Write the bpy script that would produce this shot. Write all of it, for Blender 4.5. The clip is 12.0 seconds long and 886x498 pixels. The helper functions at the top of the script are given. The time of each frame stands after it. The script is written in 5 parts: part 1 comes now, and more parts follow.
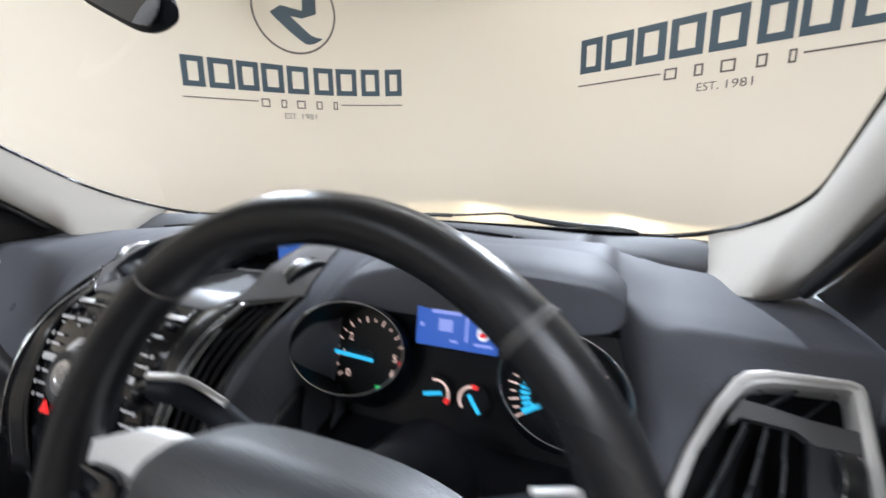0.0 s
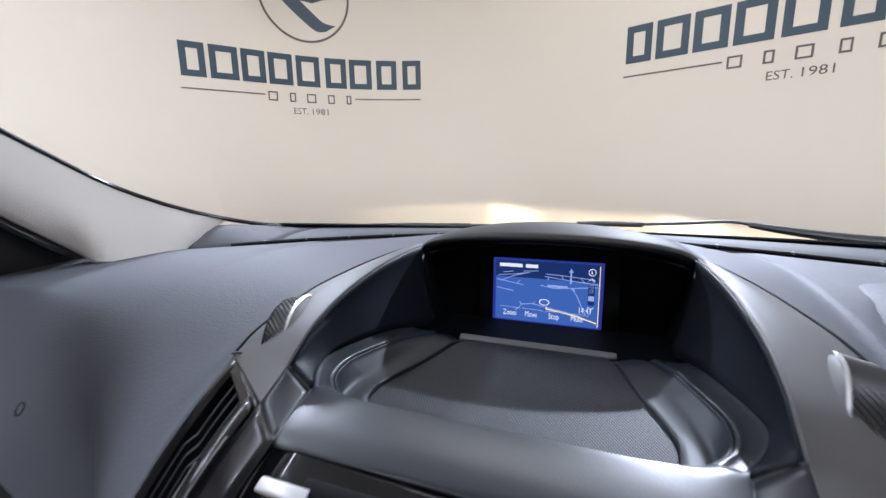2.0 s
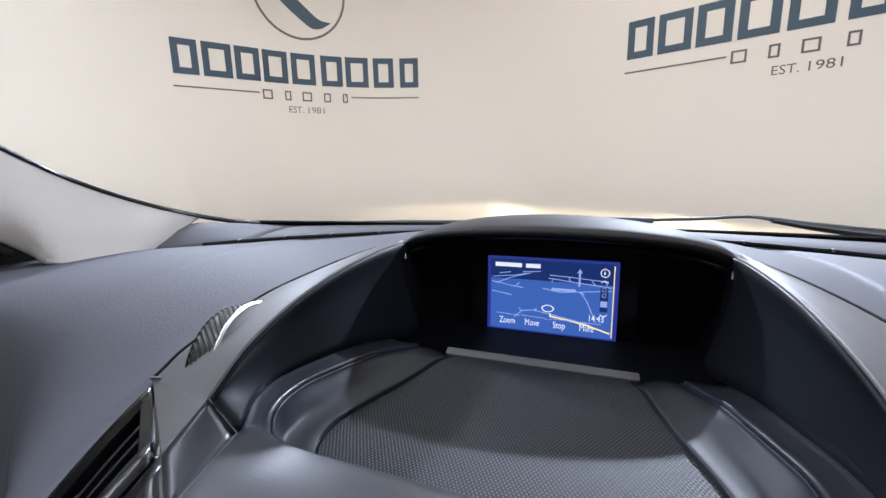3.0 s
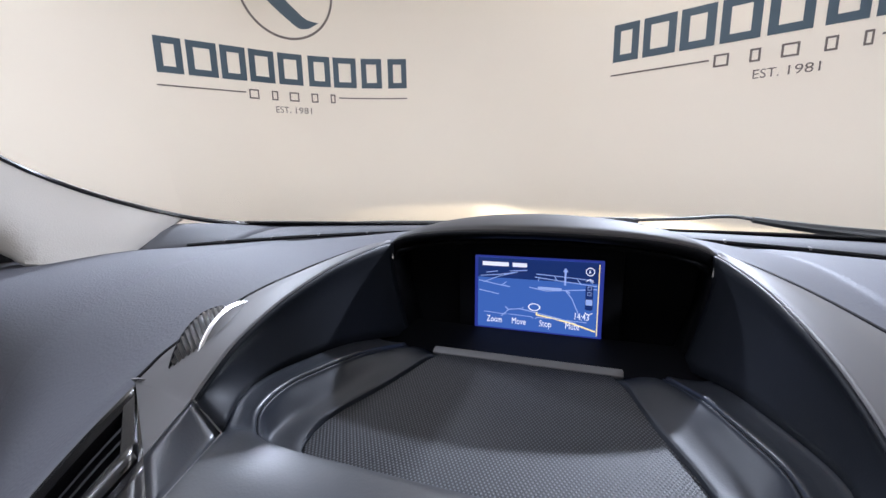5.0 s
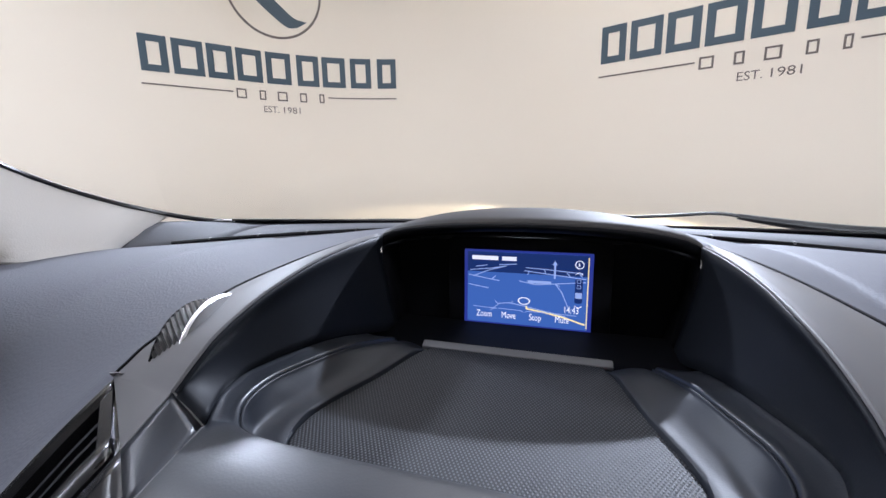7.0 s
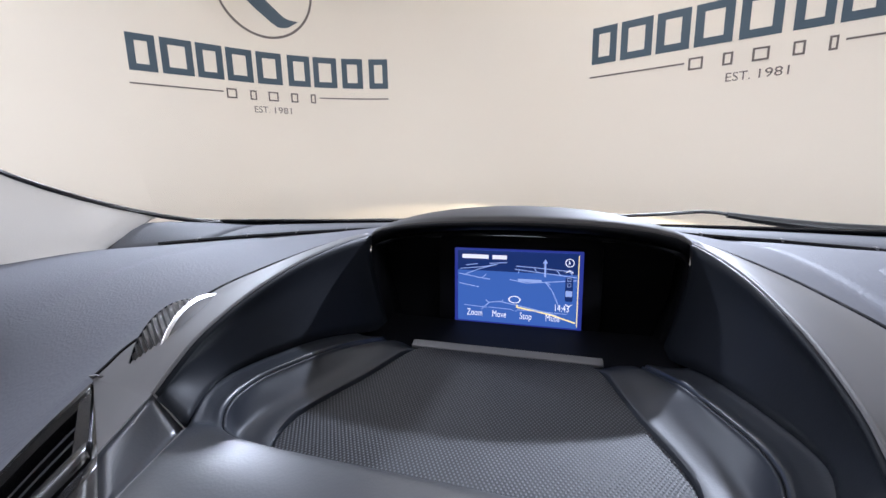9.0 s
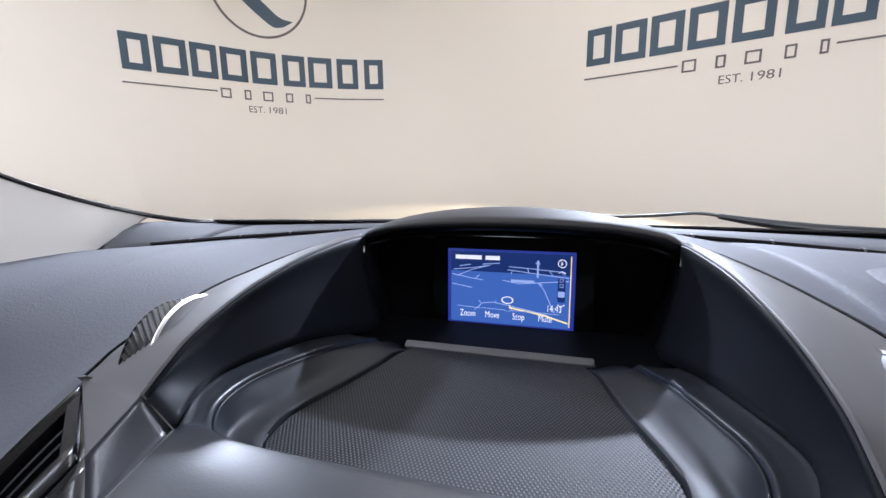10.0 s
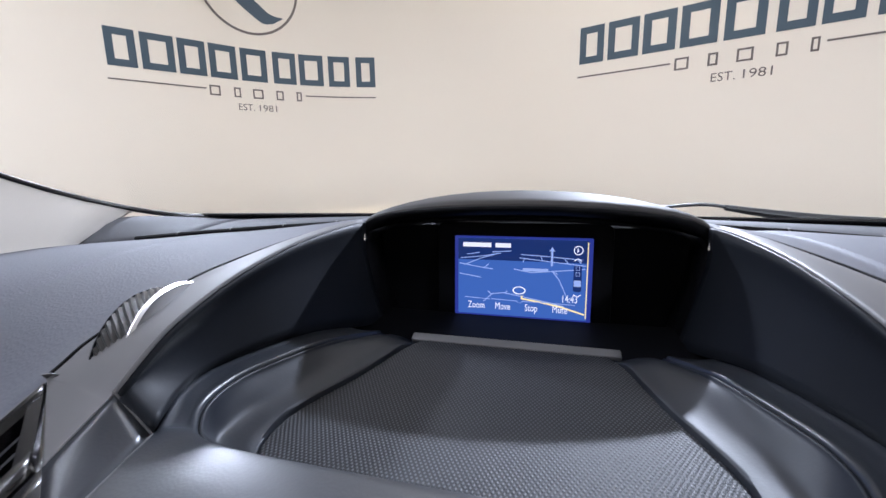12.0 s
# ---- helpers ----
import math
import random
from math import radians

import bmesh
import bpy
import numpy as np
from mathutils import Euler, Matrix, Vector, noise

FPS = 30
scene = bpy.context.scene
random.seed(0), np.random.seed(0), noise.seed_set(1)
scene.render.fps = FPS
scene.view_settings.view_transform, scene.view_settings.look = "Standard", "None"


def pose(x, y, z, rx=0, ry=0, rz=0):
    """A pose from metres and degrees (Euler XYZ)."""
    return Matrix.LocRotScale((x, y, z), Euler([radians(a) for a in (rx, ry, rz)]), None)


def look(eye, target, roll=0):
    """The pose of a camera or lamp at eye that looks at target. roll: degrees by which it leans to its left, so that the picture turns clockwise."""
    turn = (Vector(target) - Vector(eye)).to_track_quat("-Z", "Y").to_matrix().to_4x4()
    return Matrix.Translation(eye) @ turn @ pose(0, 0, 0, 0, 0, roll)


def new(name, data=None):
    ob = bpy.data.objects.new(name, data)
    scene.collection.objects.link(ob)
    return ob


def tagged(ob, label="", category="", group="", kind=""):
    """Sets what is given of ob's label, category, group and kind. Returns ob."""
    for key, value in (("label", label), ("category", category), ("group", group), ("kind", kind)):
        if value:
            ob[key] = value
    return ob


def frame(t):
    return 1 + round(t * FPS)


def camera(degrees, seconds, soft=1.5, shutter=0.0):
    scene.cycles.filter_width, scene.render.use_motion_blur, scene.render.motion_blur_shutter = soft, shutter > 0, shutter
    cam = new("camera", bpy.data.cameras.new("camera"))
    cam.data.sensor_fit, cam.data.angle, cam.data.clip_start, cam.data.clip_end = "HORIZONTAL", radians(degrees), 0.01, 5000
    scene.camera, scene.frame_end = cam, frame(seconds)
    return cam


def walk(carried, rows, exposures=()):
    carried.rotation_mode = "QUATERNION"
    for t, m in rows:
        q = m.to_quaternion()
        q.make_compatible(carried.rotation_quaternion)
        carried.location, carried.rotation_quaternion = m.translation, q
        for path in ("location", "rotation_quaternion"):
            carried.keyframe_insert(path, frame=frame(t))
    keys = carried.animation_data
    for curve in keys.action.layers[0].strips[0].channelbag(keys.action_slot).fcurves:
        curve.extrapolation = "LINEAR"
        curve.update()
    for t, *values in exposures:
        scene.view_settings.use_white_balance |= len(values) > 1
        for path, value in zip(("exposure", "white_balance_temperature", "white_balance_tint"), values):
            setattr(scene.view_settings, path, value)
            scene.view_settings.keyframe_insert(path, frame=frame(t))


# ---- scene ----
cam = camera(94.0, 12.0, 1.5, 0.4)
PATH = [
    (0, (0.52, -0.573, 1.211), (-0.245, 1.232, 0.816), -0.6),
    (0.2, (0.436, -0.587, 1.248), (-0.227, 1.258, 0.854), -0.6),
    (0.5, (0.317, -0.566, 1.267), (-0.28, 1.302, 0.871), -0.7),
    (1, (0.161, -0.542, 1.251), (-0.465, 1.316, 0.857), -0.8),
    (1.5, (0.074, -0.515, 1.227), (-0.595, 1.33, 0.837), -0.8),
    (2, (0.045, -0.418, 1.194), (-0.645, 1.419, 0.806), -0.9),
    (2.5, (0.038, -0.369, 1.186), (-0.656, 1.467, 0.801), -0.9),
    (3, (0.035, -0.355, 1.178), (-0.655, 1.483, 0.794), -1.1),
    (5, (0.037, -0.356, 1.177), (-0.603, 1.5, 0.797), -1.0),
    (5.5, (0.038, -0.353, 1.173), (-0.592, 1.507, 0.795), -1.0),
    (6, (0.04, -0.354, 1.174), (-0.578, 1.51, 0.796), -0.9),
    (6.5, (0.04, -0.351, 1.17), (-0.568, 1.517, 0.795), -0.9),
    (7, (0.037, -0.354, 1.17), (-0.558, 1.519, 0.795), -0.9),
    (9, (0.039, -0.351, 1.168), (-0.524, 1.531, 0.795), -1.0),
    (9.5, (0.039, -0.351, 1.166), (-0.513, 1.536, 0.796), -0.9),
    (10, (0.041, -0.351, 1.168), (-0.501, 1.539, 0.798), -0.8),
    (10.5, (0.039, -0.35, 1.167), (-0.497, 1.541, 0.798), -0.9),
    (11, (0.038, -0.353, 1.168), (-0.487, 1.542, 0.8), -0.8),
    (11.5, (0.033, -0.35, 1.163), (-0.484, 1.547, 0.793), -0.8),
    (12, (0.023, -0.333, 1.153), (-0.482, 1.567, 0.784), -0.9),
]
# the camera's own white balance turns cooler as it nears the display: seconds, stops, kelvin, tint
BALANCE = [(0, 0.08, 6450, 10), (0.5, -0.1, 6300, 12), (1, -0.12, 6200, 14), (2.5, -0.06, 6200, 15), (6, -0.02, 6200, 16), (12, 0.02, 6150, 16)]
walk(cam, [(t, look(eye, target, roll)) for t, eye, target, roll in PATH], BALANCE)


# ---------------------------------------------------------------- world and lamps
world = bpy.data.worlds.new("studio_world")
world.use_nodes = True
world.node_tree.nodes["Background"].inputs[0].default_value = (0.9, 0.93, 1.0, 1)
world.node_tree.nodes["Background"].inputs[1].default_value = 0.025
scene.world = world


def area(name, m, sx, sy, watts, colour):
    """A rectangular lamp that shines along its own -z."""
    d = bpy.data.lights.new(name, "AREA")
    d.shape, d.size, d.size_y, d.energy, d.color = "RECTANGLE", sx, sy, watts, colour
    ob = new(name, d)
    ob.matrix_world = m
    return ob


def beam(name, m, watts, degrees, blend, size, colour):
    d = bpy.data.lights.new(name, "SPOT")
    d.energy, d.spot_size, d.spot_blend, d.shadow_soft_size, d.color = watts, radians(degrees), blend, size, colour
    ob = new(name, d)
    ob.matrix_world = m
    return ob


CEILING = 3.4
WHITE, COOL = (0.95, 0.97, 1.0), (0.84, 0.9, 1.0)
# x, y, length along x, width along y, watts, colour
LIGHTS = [(-2.1, 0.0, 0.3, 0.9, 20, COOL), (-2.2, -1.1, 0.3, 0.9, 60, COOL), (2.4, -1.7, 0.3, 0.9, 95, COOL), (-0.3, 1.6, 1.6, 0.3, 20, WHITE),
          (-1.3, -3.4, 0.5, 1.6, 145, COOL), (1.8, -3.4, 0.4, 1.6, 110, COOL)]
for lx, ly, sx, sy, watts, colour in LIGHTS:
    area("ceiling_lamp", pose(lx, ly, CEILING - 0.075), sx - 0.06, sy - 0.06, watts, colour)
# spotlights under the ceiling in front of the car, turned on to its dashboard: place, watts, size
SPOTS = [((0.75, 2.7, 2.75), 820, 0.035), ((-2.38, 1.75, 2.68), 330, 0.1)]
for place, watts, size in SPOTS:
    beam("spotlight_beam", look(place, (0.0, -0.15, 1.05)), watts, 31, 0.9, size, (0.78, 0.87, 1.0))
HEAD_Y, HEAD_Z = 1.12, 0.72
for side in (-1, 1):
    beam("headlamp_beam", look((side * 0.64, HEAD_Y, HEAD_Z), (side * 0.66, 3.2, HEAD_Z - 0.02)), 90, 95, 1.0, 0.003, (1.0, 0.84, 0.58))
    beam("headlamp_beam", look((side * 0.64, HEAD_Y, HEAD_Z), (side * 0.66, 3.2, HEAD_Z + 0.03)), 230, 17, 1.0, 0.003, (1.0, 0.84, 0.58))


# ---------------------------------------------------------------- materials
def material(name, colour, rough=0.5, metal=0.0, grain=0.0, scale=400.0, vary=0.0, vary_scale=6.0, coat=0.0, spec=0.5,
             glow=None, glow_strength=1.0, rough_vary=0.0):
    """A node material: base colour with broad variation, fine relief, and its gloss."""
    m = bpy.data.materials.new(name)
    m.use_nodes = True
    nt = m.node_tree
    b = nt.nodes["Principled BSDF"]
    b.inputs["Base Color"].default_value = (*colour, 1)
    b.inputs["Roughness"].default_value = rough
    b.inputs["Metallic"].default_value = metal
    b.inputs["Specular IOR Level"].default_value = spec
    b.inputs["Coat Weight"].default_value = coat
    b.inputs["Coat Roughness"].default_value = 0.04
    if glow:
        b.inputs["Emission Color"].default_value = (*glow, 1)
        b.inputs["Emission Strength"].default_value = glow_strength
    if not (grain or vary or rough_vary):
        return m
    pos = nt.nodes.new("ShaderNodeTexCoord")
    if grain:
        tex = nt.nodes.new("ShaderNodeTexVoronoi")
        tex.inputs["Scale"].default_value = scale
        fine = nt.nodes.new("ShaderNodeTexNoise")
        fine.inputs["Scale"].default_value = scale * 0.45
        fine.inputs["Detail"].default_value = 3
        mix = nt.nodes.new("ShaderNodeMath")
        mix.operation = "ADD"
        bump = nt.nodes.new("ShaderNodeBump")
        bump.inputs["Strength"].default_value = grain
        bump.inputs["Distance"].default_value = 0.0012
        nt.links.new(pos.outputs["Object"], tex.inputs["Vector"])
        nt.links.new(pos.outputs["Object"], fine.inputs["Vector"])
        nt.links.new(tex.outputs["Distance"], mix.inputs[0])
        nt.links.new(fine.outputs["Fac"], mix.inputs[1])
        nt.links.new(mix.outputs[0], bump.inputs["Height"])
        nt.links.new(bump.outputs[0], b.inputs["Normal"])
    if vary or rough_vary:
        big = nt.nodes.new("ShaderNodeTexNoise")
        big.inputs["Scale"].default_value = vary_scale
        big.inputs["Detail"].default_value = 6
        nt.links.new(pos.outputs["Object"], big.inputs["Vector"])
        if vary:
            ramp = nt.nodes.new("ShaderNodeMapRange")
            ramp.inputs["To Min"].default_value, ramp.inputs["To Max"].default_value = 1 - vary, 1 + vary
            mul = nt.nodes.new("ShaderNodeMix")
            mul.data_type, mul.blend_type = "RGBA", "MULTIPLY"
            mul.inputs[0].default_value = 1
            mul.inputs[6].default_value = (*colour, 1)
            nt.links.new(big.outputs["Fac"], ramp.inputs["Value"])
            nt.links.new(ramp.outputs[0], mul.inputs[7])
            nt.links.new(mul.outputs[2], b.inputs["Base Color"])
        if rough_vary:
            r2 = nt.nodes.new("ShaderNodeMapRange")
            r2.inputs["To Min"].default_value, r2.inputs["To Max"].default_value = rough - rough_vary, rough + rough_vary
            nt.links.new(big.outputs["Fac"], r2.inputs["Value"])
            nt.links.new(r2.outputs[0], b.inputs["Roughness"])
    return m


WALL = material("cream_painted_wall", (0.82, 0.745, 0.635), 0.75, grain=0.08, scale=60, vary=0.05, vary_scale=0.7)
FLOOR = material("grey_floor_paint", (0.42, 0.41, 0.39), 0.35, grain=0.05, scale=30, vary=0.12, vary_scale=1.5)
CEIL = material("white_ceiling_board", (0.8, 0.8, 0.78), 0.8, grain=0.05, scale=80)
NAVY = material("slate_blue_vinyl", (0.035, 0.066, 0.092), 0.45, vary=0.08, vary_scale=9)
TAUPE = material("taupe_vinyl", (0.14, 0.115, 0.1), 0.5, vary=0.08, vary_scale=9)
PAD = material("soft_charcoal_dash_skin", (0.1, 0.104, 0.12), 0.62, spec=0.15, grain=0.2, scale=480, vary=0.1, vary_scale=7, rough_vary=0.06)
PAD_DARK = material("matt_black_dash_skin", (0.022, 0.022, 0.024), 0.6, grain=0.2, scale=650, vary=0.1, spec=0.15)
STRIP = material("dull_charcoal_strip", (0.07, 0.072, 0.08), 0.62, spec=0.14, grain=0.2, scale=600, vary=0.1)
DECK = material("satin_graphite_plastic", (0.022, 0.025, 0.031), 0.33, grain=0.03, scale=900, vary=0.05, rough_vary=0.015)
# the deck's plastic again, darkened: the pocket's shade is put into the colour
POCKET = material("shaded_pocket_plastic", (0.017, 0.0195, 0.025), 0.48, grain=0.02, scale=900, vary=0.05, rough_vary=0.03, spec=0.25)
SLAT = material("dark_vent_slat", (0.010, 0.010, 0.012), 0.6, vary=0.1, spec=0.15)
SHOULDER = material("satin_pewter_trim", (0.122, 0.12, 0.122), 0.55, 0.15, spec=0.3, vary=0.06, rough_vary=0.05)
HOODSKIN = material("dark_pewter_hood", (0.047, 0.044, 0.042), 0.6, 0.05, vary=0.06, rough_vary=0.05, spec=0.15)
WING = material("smooth_black_plastic", (0.0105, 0.012, 0.015), 0.48, grain=0.02, scale=900, rough_vary=0.03, spec=0.1)
CAVE = material("dull_black_lining", (0.004, 0.004, 0.005), 0.6, spec=0.1)
PIANO = material("gloss_black_panel", (0.005, 0.005, 0.006), 0.08, coat=0.15, spec=0.35, rough_vary=0.03)
VENTBLACK = material("satin_black_bezel", (0.008, 0.008, 0.009), 0.22, rough_vary=0.05, spec=0.4)
CHROME = material("bright_silver_trim", (0.75, 0.75, 0.76), 0.16, 1.0, rough_vary=0.06)
SATIN = material("satin_silver_trim", (0.6, 0.59, 0.58), 0.28, 0.9, rough_vary=0.06)
FRAME = material("bright_satin_paint", (0.78, 0.76, 0.73), 0.42, 0.15, rough_vary=0.05, vary=0.05)
# mirror glass darkened in colour to stand for the dark cabin it reflects
DARKMIRROR = material("dark_reflection_glass", (0.12, 0.12, 0.13), 0.02, 1.0)
BUTTON = material("silver_button_plastic", (0.62, 0.62, 0.64), 0.3, 0.35)
LEATHER = material("black_leather", (0.014, 0.014, 0.015), 0.3, spec=0.3, grain=0.1, scale=900, vary=0.1, rough_vary=0.08)
STITCH = material("worn_leather_seam", (0.12, 0.115, 0.11), 0.5)
HUB = material("grey_airbag_cover", (0.032, 0.034, 0.037), 0.45, grain=0.2, scale=650, vary=0.08)
PILLAR = material("greige_pillar_cloth", (0.5, 0.475, 0.435), 0.8, grain=0.15, scale=500, vary=0.05, vary_scale=5)
BLACKTRIM = material("black_door_plastic", (0.012, 0.012, 0.014), 0.45, grain=0.15, scale=500, vary=0.1)
KNURL = material("knurled_grey_plastic", (0.03, 0.03, 0.031), 0.32, vary=0.1)
RUBBER = material("black_rubber", (0.018, 0.018, 0.019), 0.5, vary=0.15, vary_scale=30)
FRIT = material("black_glass_border", (0.008, 0.008, 0.009), 0.25)
RED = material("red_car_paint", (0.42, 0.02, 0.025), 0.3, 0.2, coat=1.0)
SMOKED = material("gloss_black_display_shelf", (0.004, 0.004, 0.005), 0.26, spec=0.35)
DIALBLACK = material("black_dial_face", (0.004, 0.004, 0.005), 0.4)
NIGHTBLUE = material("dim_blue_dial_rim", (0.004, 0.006, 0.009), 0.4, spec=0.25)
CYAN = material("lit_cyan_needle", (0.02, 0.2, 0.3), 0.4, glow=(0.03, 0.48, 0.85), glow_strength=1.0)
PINKWHITE = material("lit_dial_marking", (0.2, 0.2, 0.2), 0.5, glow=(0.9, 0.62, 0.56), glow_strength=0.9)
LITRED = material("lit_red_marking", (0.2, 0.01, 0.01), 0.5, glow=(0.9, 0.03, 0.03), glow_strength=0.9)
LITGREEN = material("lit_green_lamp", (0.01, 0.2, 0.05), 0.5, glow=(0.03, 0.6, 0.15), glow_strength=0.8)
SCREENBLUE = material("lit_blue_screen", (0.01, 0.02, 0.05), 0.2, glow=(0.055, 0.15, 0.52), glow_strength=0.85)
SCREENDARK = material("lit_dark_blue_sky", (0.01, 0.01, 0.03), 0.2, glow=(0.01, 0.035, 0.17), glow_strength=0.8)
SCREENRIM = material("lit_indigo_screen_rim", (0.01, 0.01, 0.03), 0.2, glow=(0.03, 0.05, 0.35), glow_strength=0.75)
SCREENLINE = material("lit_pale_map_line", (0.1, 0.1, 0.1), 0.3, glow=(0.32, 0.45, 0.85), glow_strength=0.9)
SCREENWHITE = material("lit_white_marking", (0.1, 0.1, 0.1), 0.3, glow=(0.85, 0.88, 1.0), glow_strength=1.0)
SCREENGOLD = material("lit_yellow_route", (0.1, 0.1, 0.05), 0.3, glow=(1.0, 0.82, 0.4), glow_strength=1.0)
CLUSTERBLUE = material("lit_cluster_display", (0.01, 0.02, 0.05), 0.2, glow=(0.045, 0.13, 0.55), glow_strength=0.9)
CLUSTERPALE = material("lit_cluster_marking", (0.05, 0.05, 0.08), 0.3, glow=(0.3, 0.38, 0.9), glow_strength=0.9)
LAMPGLOW = material("lamp_diffuser", (0.9, 0.9, 0.88), 0.5, glow=(1.0, 0.95, 0.88), glow_strength=2.0)

# windscreen: clear pane with a sheen that grows towards grazing views
GLASS = bpy.data.materials.new("clear_car_glass")
GLASS.use_nodes = True
_n = GLASS.node_tree.nodes
_n.remove(_n["Principled BSDF"])
_clear, _gloss, _mix, _fres = (_n.new(k) for k in ("ShaderNodeBsdfTransparent", "ShaderNodeBsdfGlossy", "ShaderNodeMixShader", "ShaderNodeFresnel"))
_clear.inputs[0].default_value = (0.95, 0.97, 0.96, 1)
_gloss.inputs["Roughness"].default_value = 0.02
_fres.inputs["IOR"].default_value = 1.25
_l = GLASS.node_tree.links
_l.new(_fres.outputs[0], _mix.inputs[0])
_l.new(_clear.outputs[0], _mix.inputs[1])
_l.new(_gloss.outputs[0], _mix.inputs[2])
_l.new(_mix.outputs[0], _n["Material Output"].inputs[0])

# ribbed rubber of the tray mat: a fine diamond knurl
MAT = material("knurled_rubber_mat", (0.05, 0.05, 0.05), 0.55, spec=0.3)
_nt = MAT.node_tree
_co = _nt.nodes.new("ShaderNodeTexCoord")
_bump = _nt.nodes.new("ShaderNodeBump")
_bump.inputs["Strength"].default_value, _bump.inputs["Distance"].default_value = 0.4, 0.0006
_waves = []
for turn in (32, -32):
    _mp = _nt.nodes.new("ShaderNodeMapping")
    _mp.inputs["Rotation"].default_value = (0, 0, radians(turn))
    _w = _nt.nodes.new("ShaderNodeTexWave")
    _w.inputs["Scale"].default_value = 185
    _nt.links.new(_co.outputs["Object"], _mp.inputs[0])
    _nt.links.new(_mp.outputs[0], _w.inputs["Vector"])
    _waves.append(_w)
_add = _nt.nodes.new("ShaderNodeMath")
_add.operation = "MULTIPLY"
_nt.links.new(_waves[0].outputs["Fac"], _add.inputs[0])
_nt.links.new(_waves[1].outputs["Fac"], _add.inputs[1])
_nt.links.new(_add.outputs[0], _bump.inputs["Height"])
_nt.links.new(_bump.outputs[0], _nt.nodes["Principled BSDF"].inputs["Normal"])
# shade in the grooves is put into the colour: dark low, lighter on top
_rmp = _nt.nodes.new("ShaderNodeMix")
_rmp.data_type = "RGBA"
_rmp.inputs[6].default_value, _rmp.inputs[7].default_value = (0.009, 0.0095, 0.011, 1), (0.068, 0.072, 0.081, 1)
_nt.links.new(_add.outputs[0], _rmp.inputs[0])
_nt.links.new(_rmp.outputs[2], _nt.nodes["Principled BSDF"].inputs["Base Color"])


# ---------------------------------------------------------------- building helpers
def part(name, bm, mat, parent=None, label="", smooth=True, thick=0.0, offset=-1.0, bevel=0.0):
    """One bmesh as one mesh object under a thing or a part."""
    me = bpy.data.meshes.new(name)
    bmesh.ops.recalc_face_normals(bm, faces=bm.faces)
    bm.to_mesh(me)
    bm.free()
    me.materials.append(mat)
    for p in me.polygons:
        p.use_smooth = smooth
    ob = new(name, me)
    ob.parent = parent
    if thick:
        s = ob.modifiers.new("thickness", "SOLIDIFY")
        s.thickness, s.offset = thick, offset
    if bevel:
        b = ob.modifiers.new("soft_edge", "BEVEL")
        b.width, b.segments, b.limit_method = bevel, 2, "ANGLE"
    if smooth:
        me.set_sharp_from_angle(angle=radians(40))
    if label:
        tagged(ob, label)
    return ob


def thing(name, label, category, group="", kind=""):
    return tagged(new(name), label, category, group, kind)


def glide(points, n):
    """Points along a smooth curve through the given ones, n steps between neighbours."""
    p = np.array(points, float)
    e = np.vstack([2 * p[0] - p[1], p, 2 * p[-1] - p[-2]])
    out = []
    for i in range(1, len(e) - 2):
        a, b, c, d = e[i - 1], e[i], e[i + 1], e[i + 2]
        for k in range(n):
            t = k / n
            out.append(0.5 * (2 * b + (c - a) * t + (2 * a - 5 * b + 4 * c - d) * t * t + (3 * b - a - 3 * c + d) * t ** 3))
    out.append(p[-1])
    return np.array(out)


def grid(rows, ring=False):
    """A mesh through rows of points (all of one length)."""
    bm = bmesh.new()
    v = [[bm.verts.new(q) for q in r] for r in rows]
    m = len(rows[0])
    for i in range(len(v) - 1):
        for j in range(m if ring else m - 1):
            k = (j + 1) % m
            bm.faces.new((v[i][j], v[i][k], v[i + 1][k], v[i + 1][j]))
    return bm


def loft(sections, nu=4, nv=4):
    """A smooth skin over a few cross sections."""
    rows = [glide(s, nu) for s in sections]
    cols = [glide([r[j] for r in rows], nv) for j in range(len(rows[0]))]
    return grid([[cols[j][i] for j in range(len(cols))] for i in range(len(cols[0]))])


def mirror(points, side):
    return [(side * x, y, z) for x, y, z in points]


def tube(points, radius, n=10, steps=6, flat=1.0, caps=True):
    """A round bar along a smooth curve; radius may be a list, one a point."""
    p = glide(points, steps)
    rad = np.interp(np.linspace(0, 1, len(p)), np.linspace(0, 1, len(points)), radius) if isinstance(radius, (list, tuple)) else np.full(len(p), radius)
    rows = []
    for i in range(len(p)):
        d = Vector(p[min(i + 1, len(p) - 1)] - p[max(i - 1, 0)]).normalized()
        a = d.cross(Vector((0, 0, 1)))
        a = a.normalized() if a.length > 1e-4 else Vector((1, 0, 0))
        b = a.cross(d).normalized()
        rows.append([tuple(Vector(p[i]) + float(rad[i]) * (math.cos(w) * a + flat * math.sin(w) * b)) for w in np.linspace(0, 2 * math.pi, n, endpoint=False).tolist()])
    bm = grid(rows, ring=True)
    if caps:
        bm.verts.ensure_lookup_table()
        bm.faces.new(bm.verts[:n])
        bm.faces.new(bm.verts[len(rows) * n - n:][::-1])
    return bm


def box(m, sx, sy, sz, bm=None, round_by=0.0):
    bm = bm or bmesh.new()
    made = bmesh.ops.create_cube(bm, size=1, matrix=m @ Matrix.Diagonal((sx, sy, sz, 1)))
    if round_by:
        edges = list({e for v in made["verts"] for e in v.link_edges})
        bmesh.ops.bevel(bm, geom=edges, offset=round_by, segments=2, affect="EDGES", profile=0.5)
    return bm


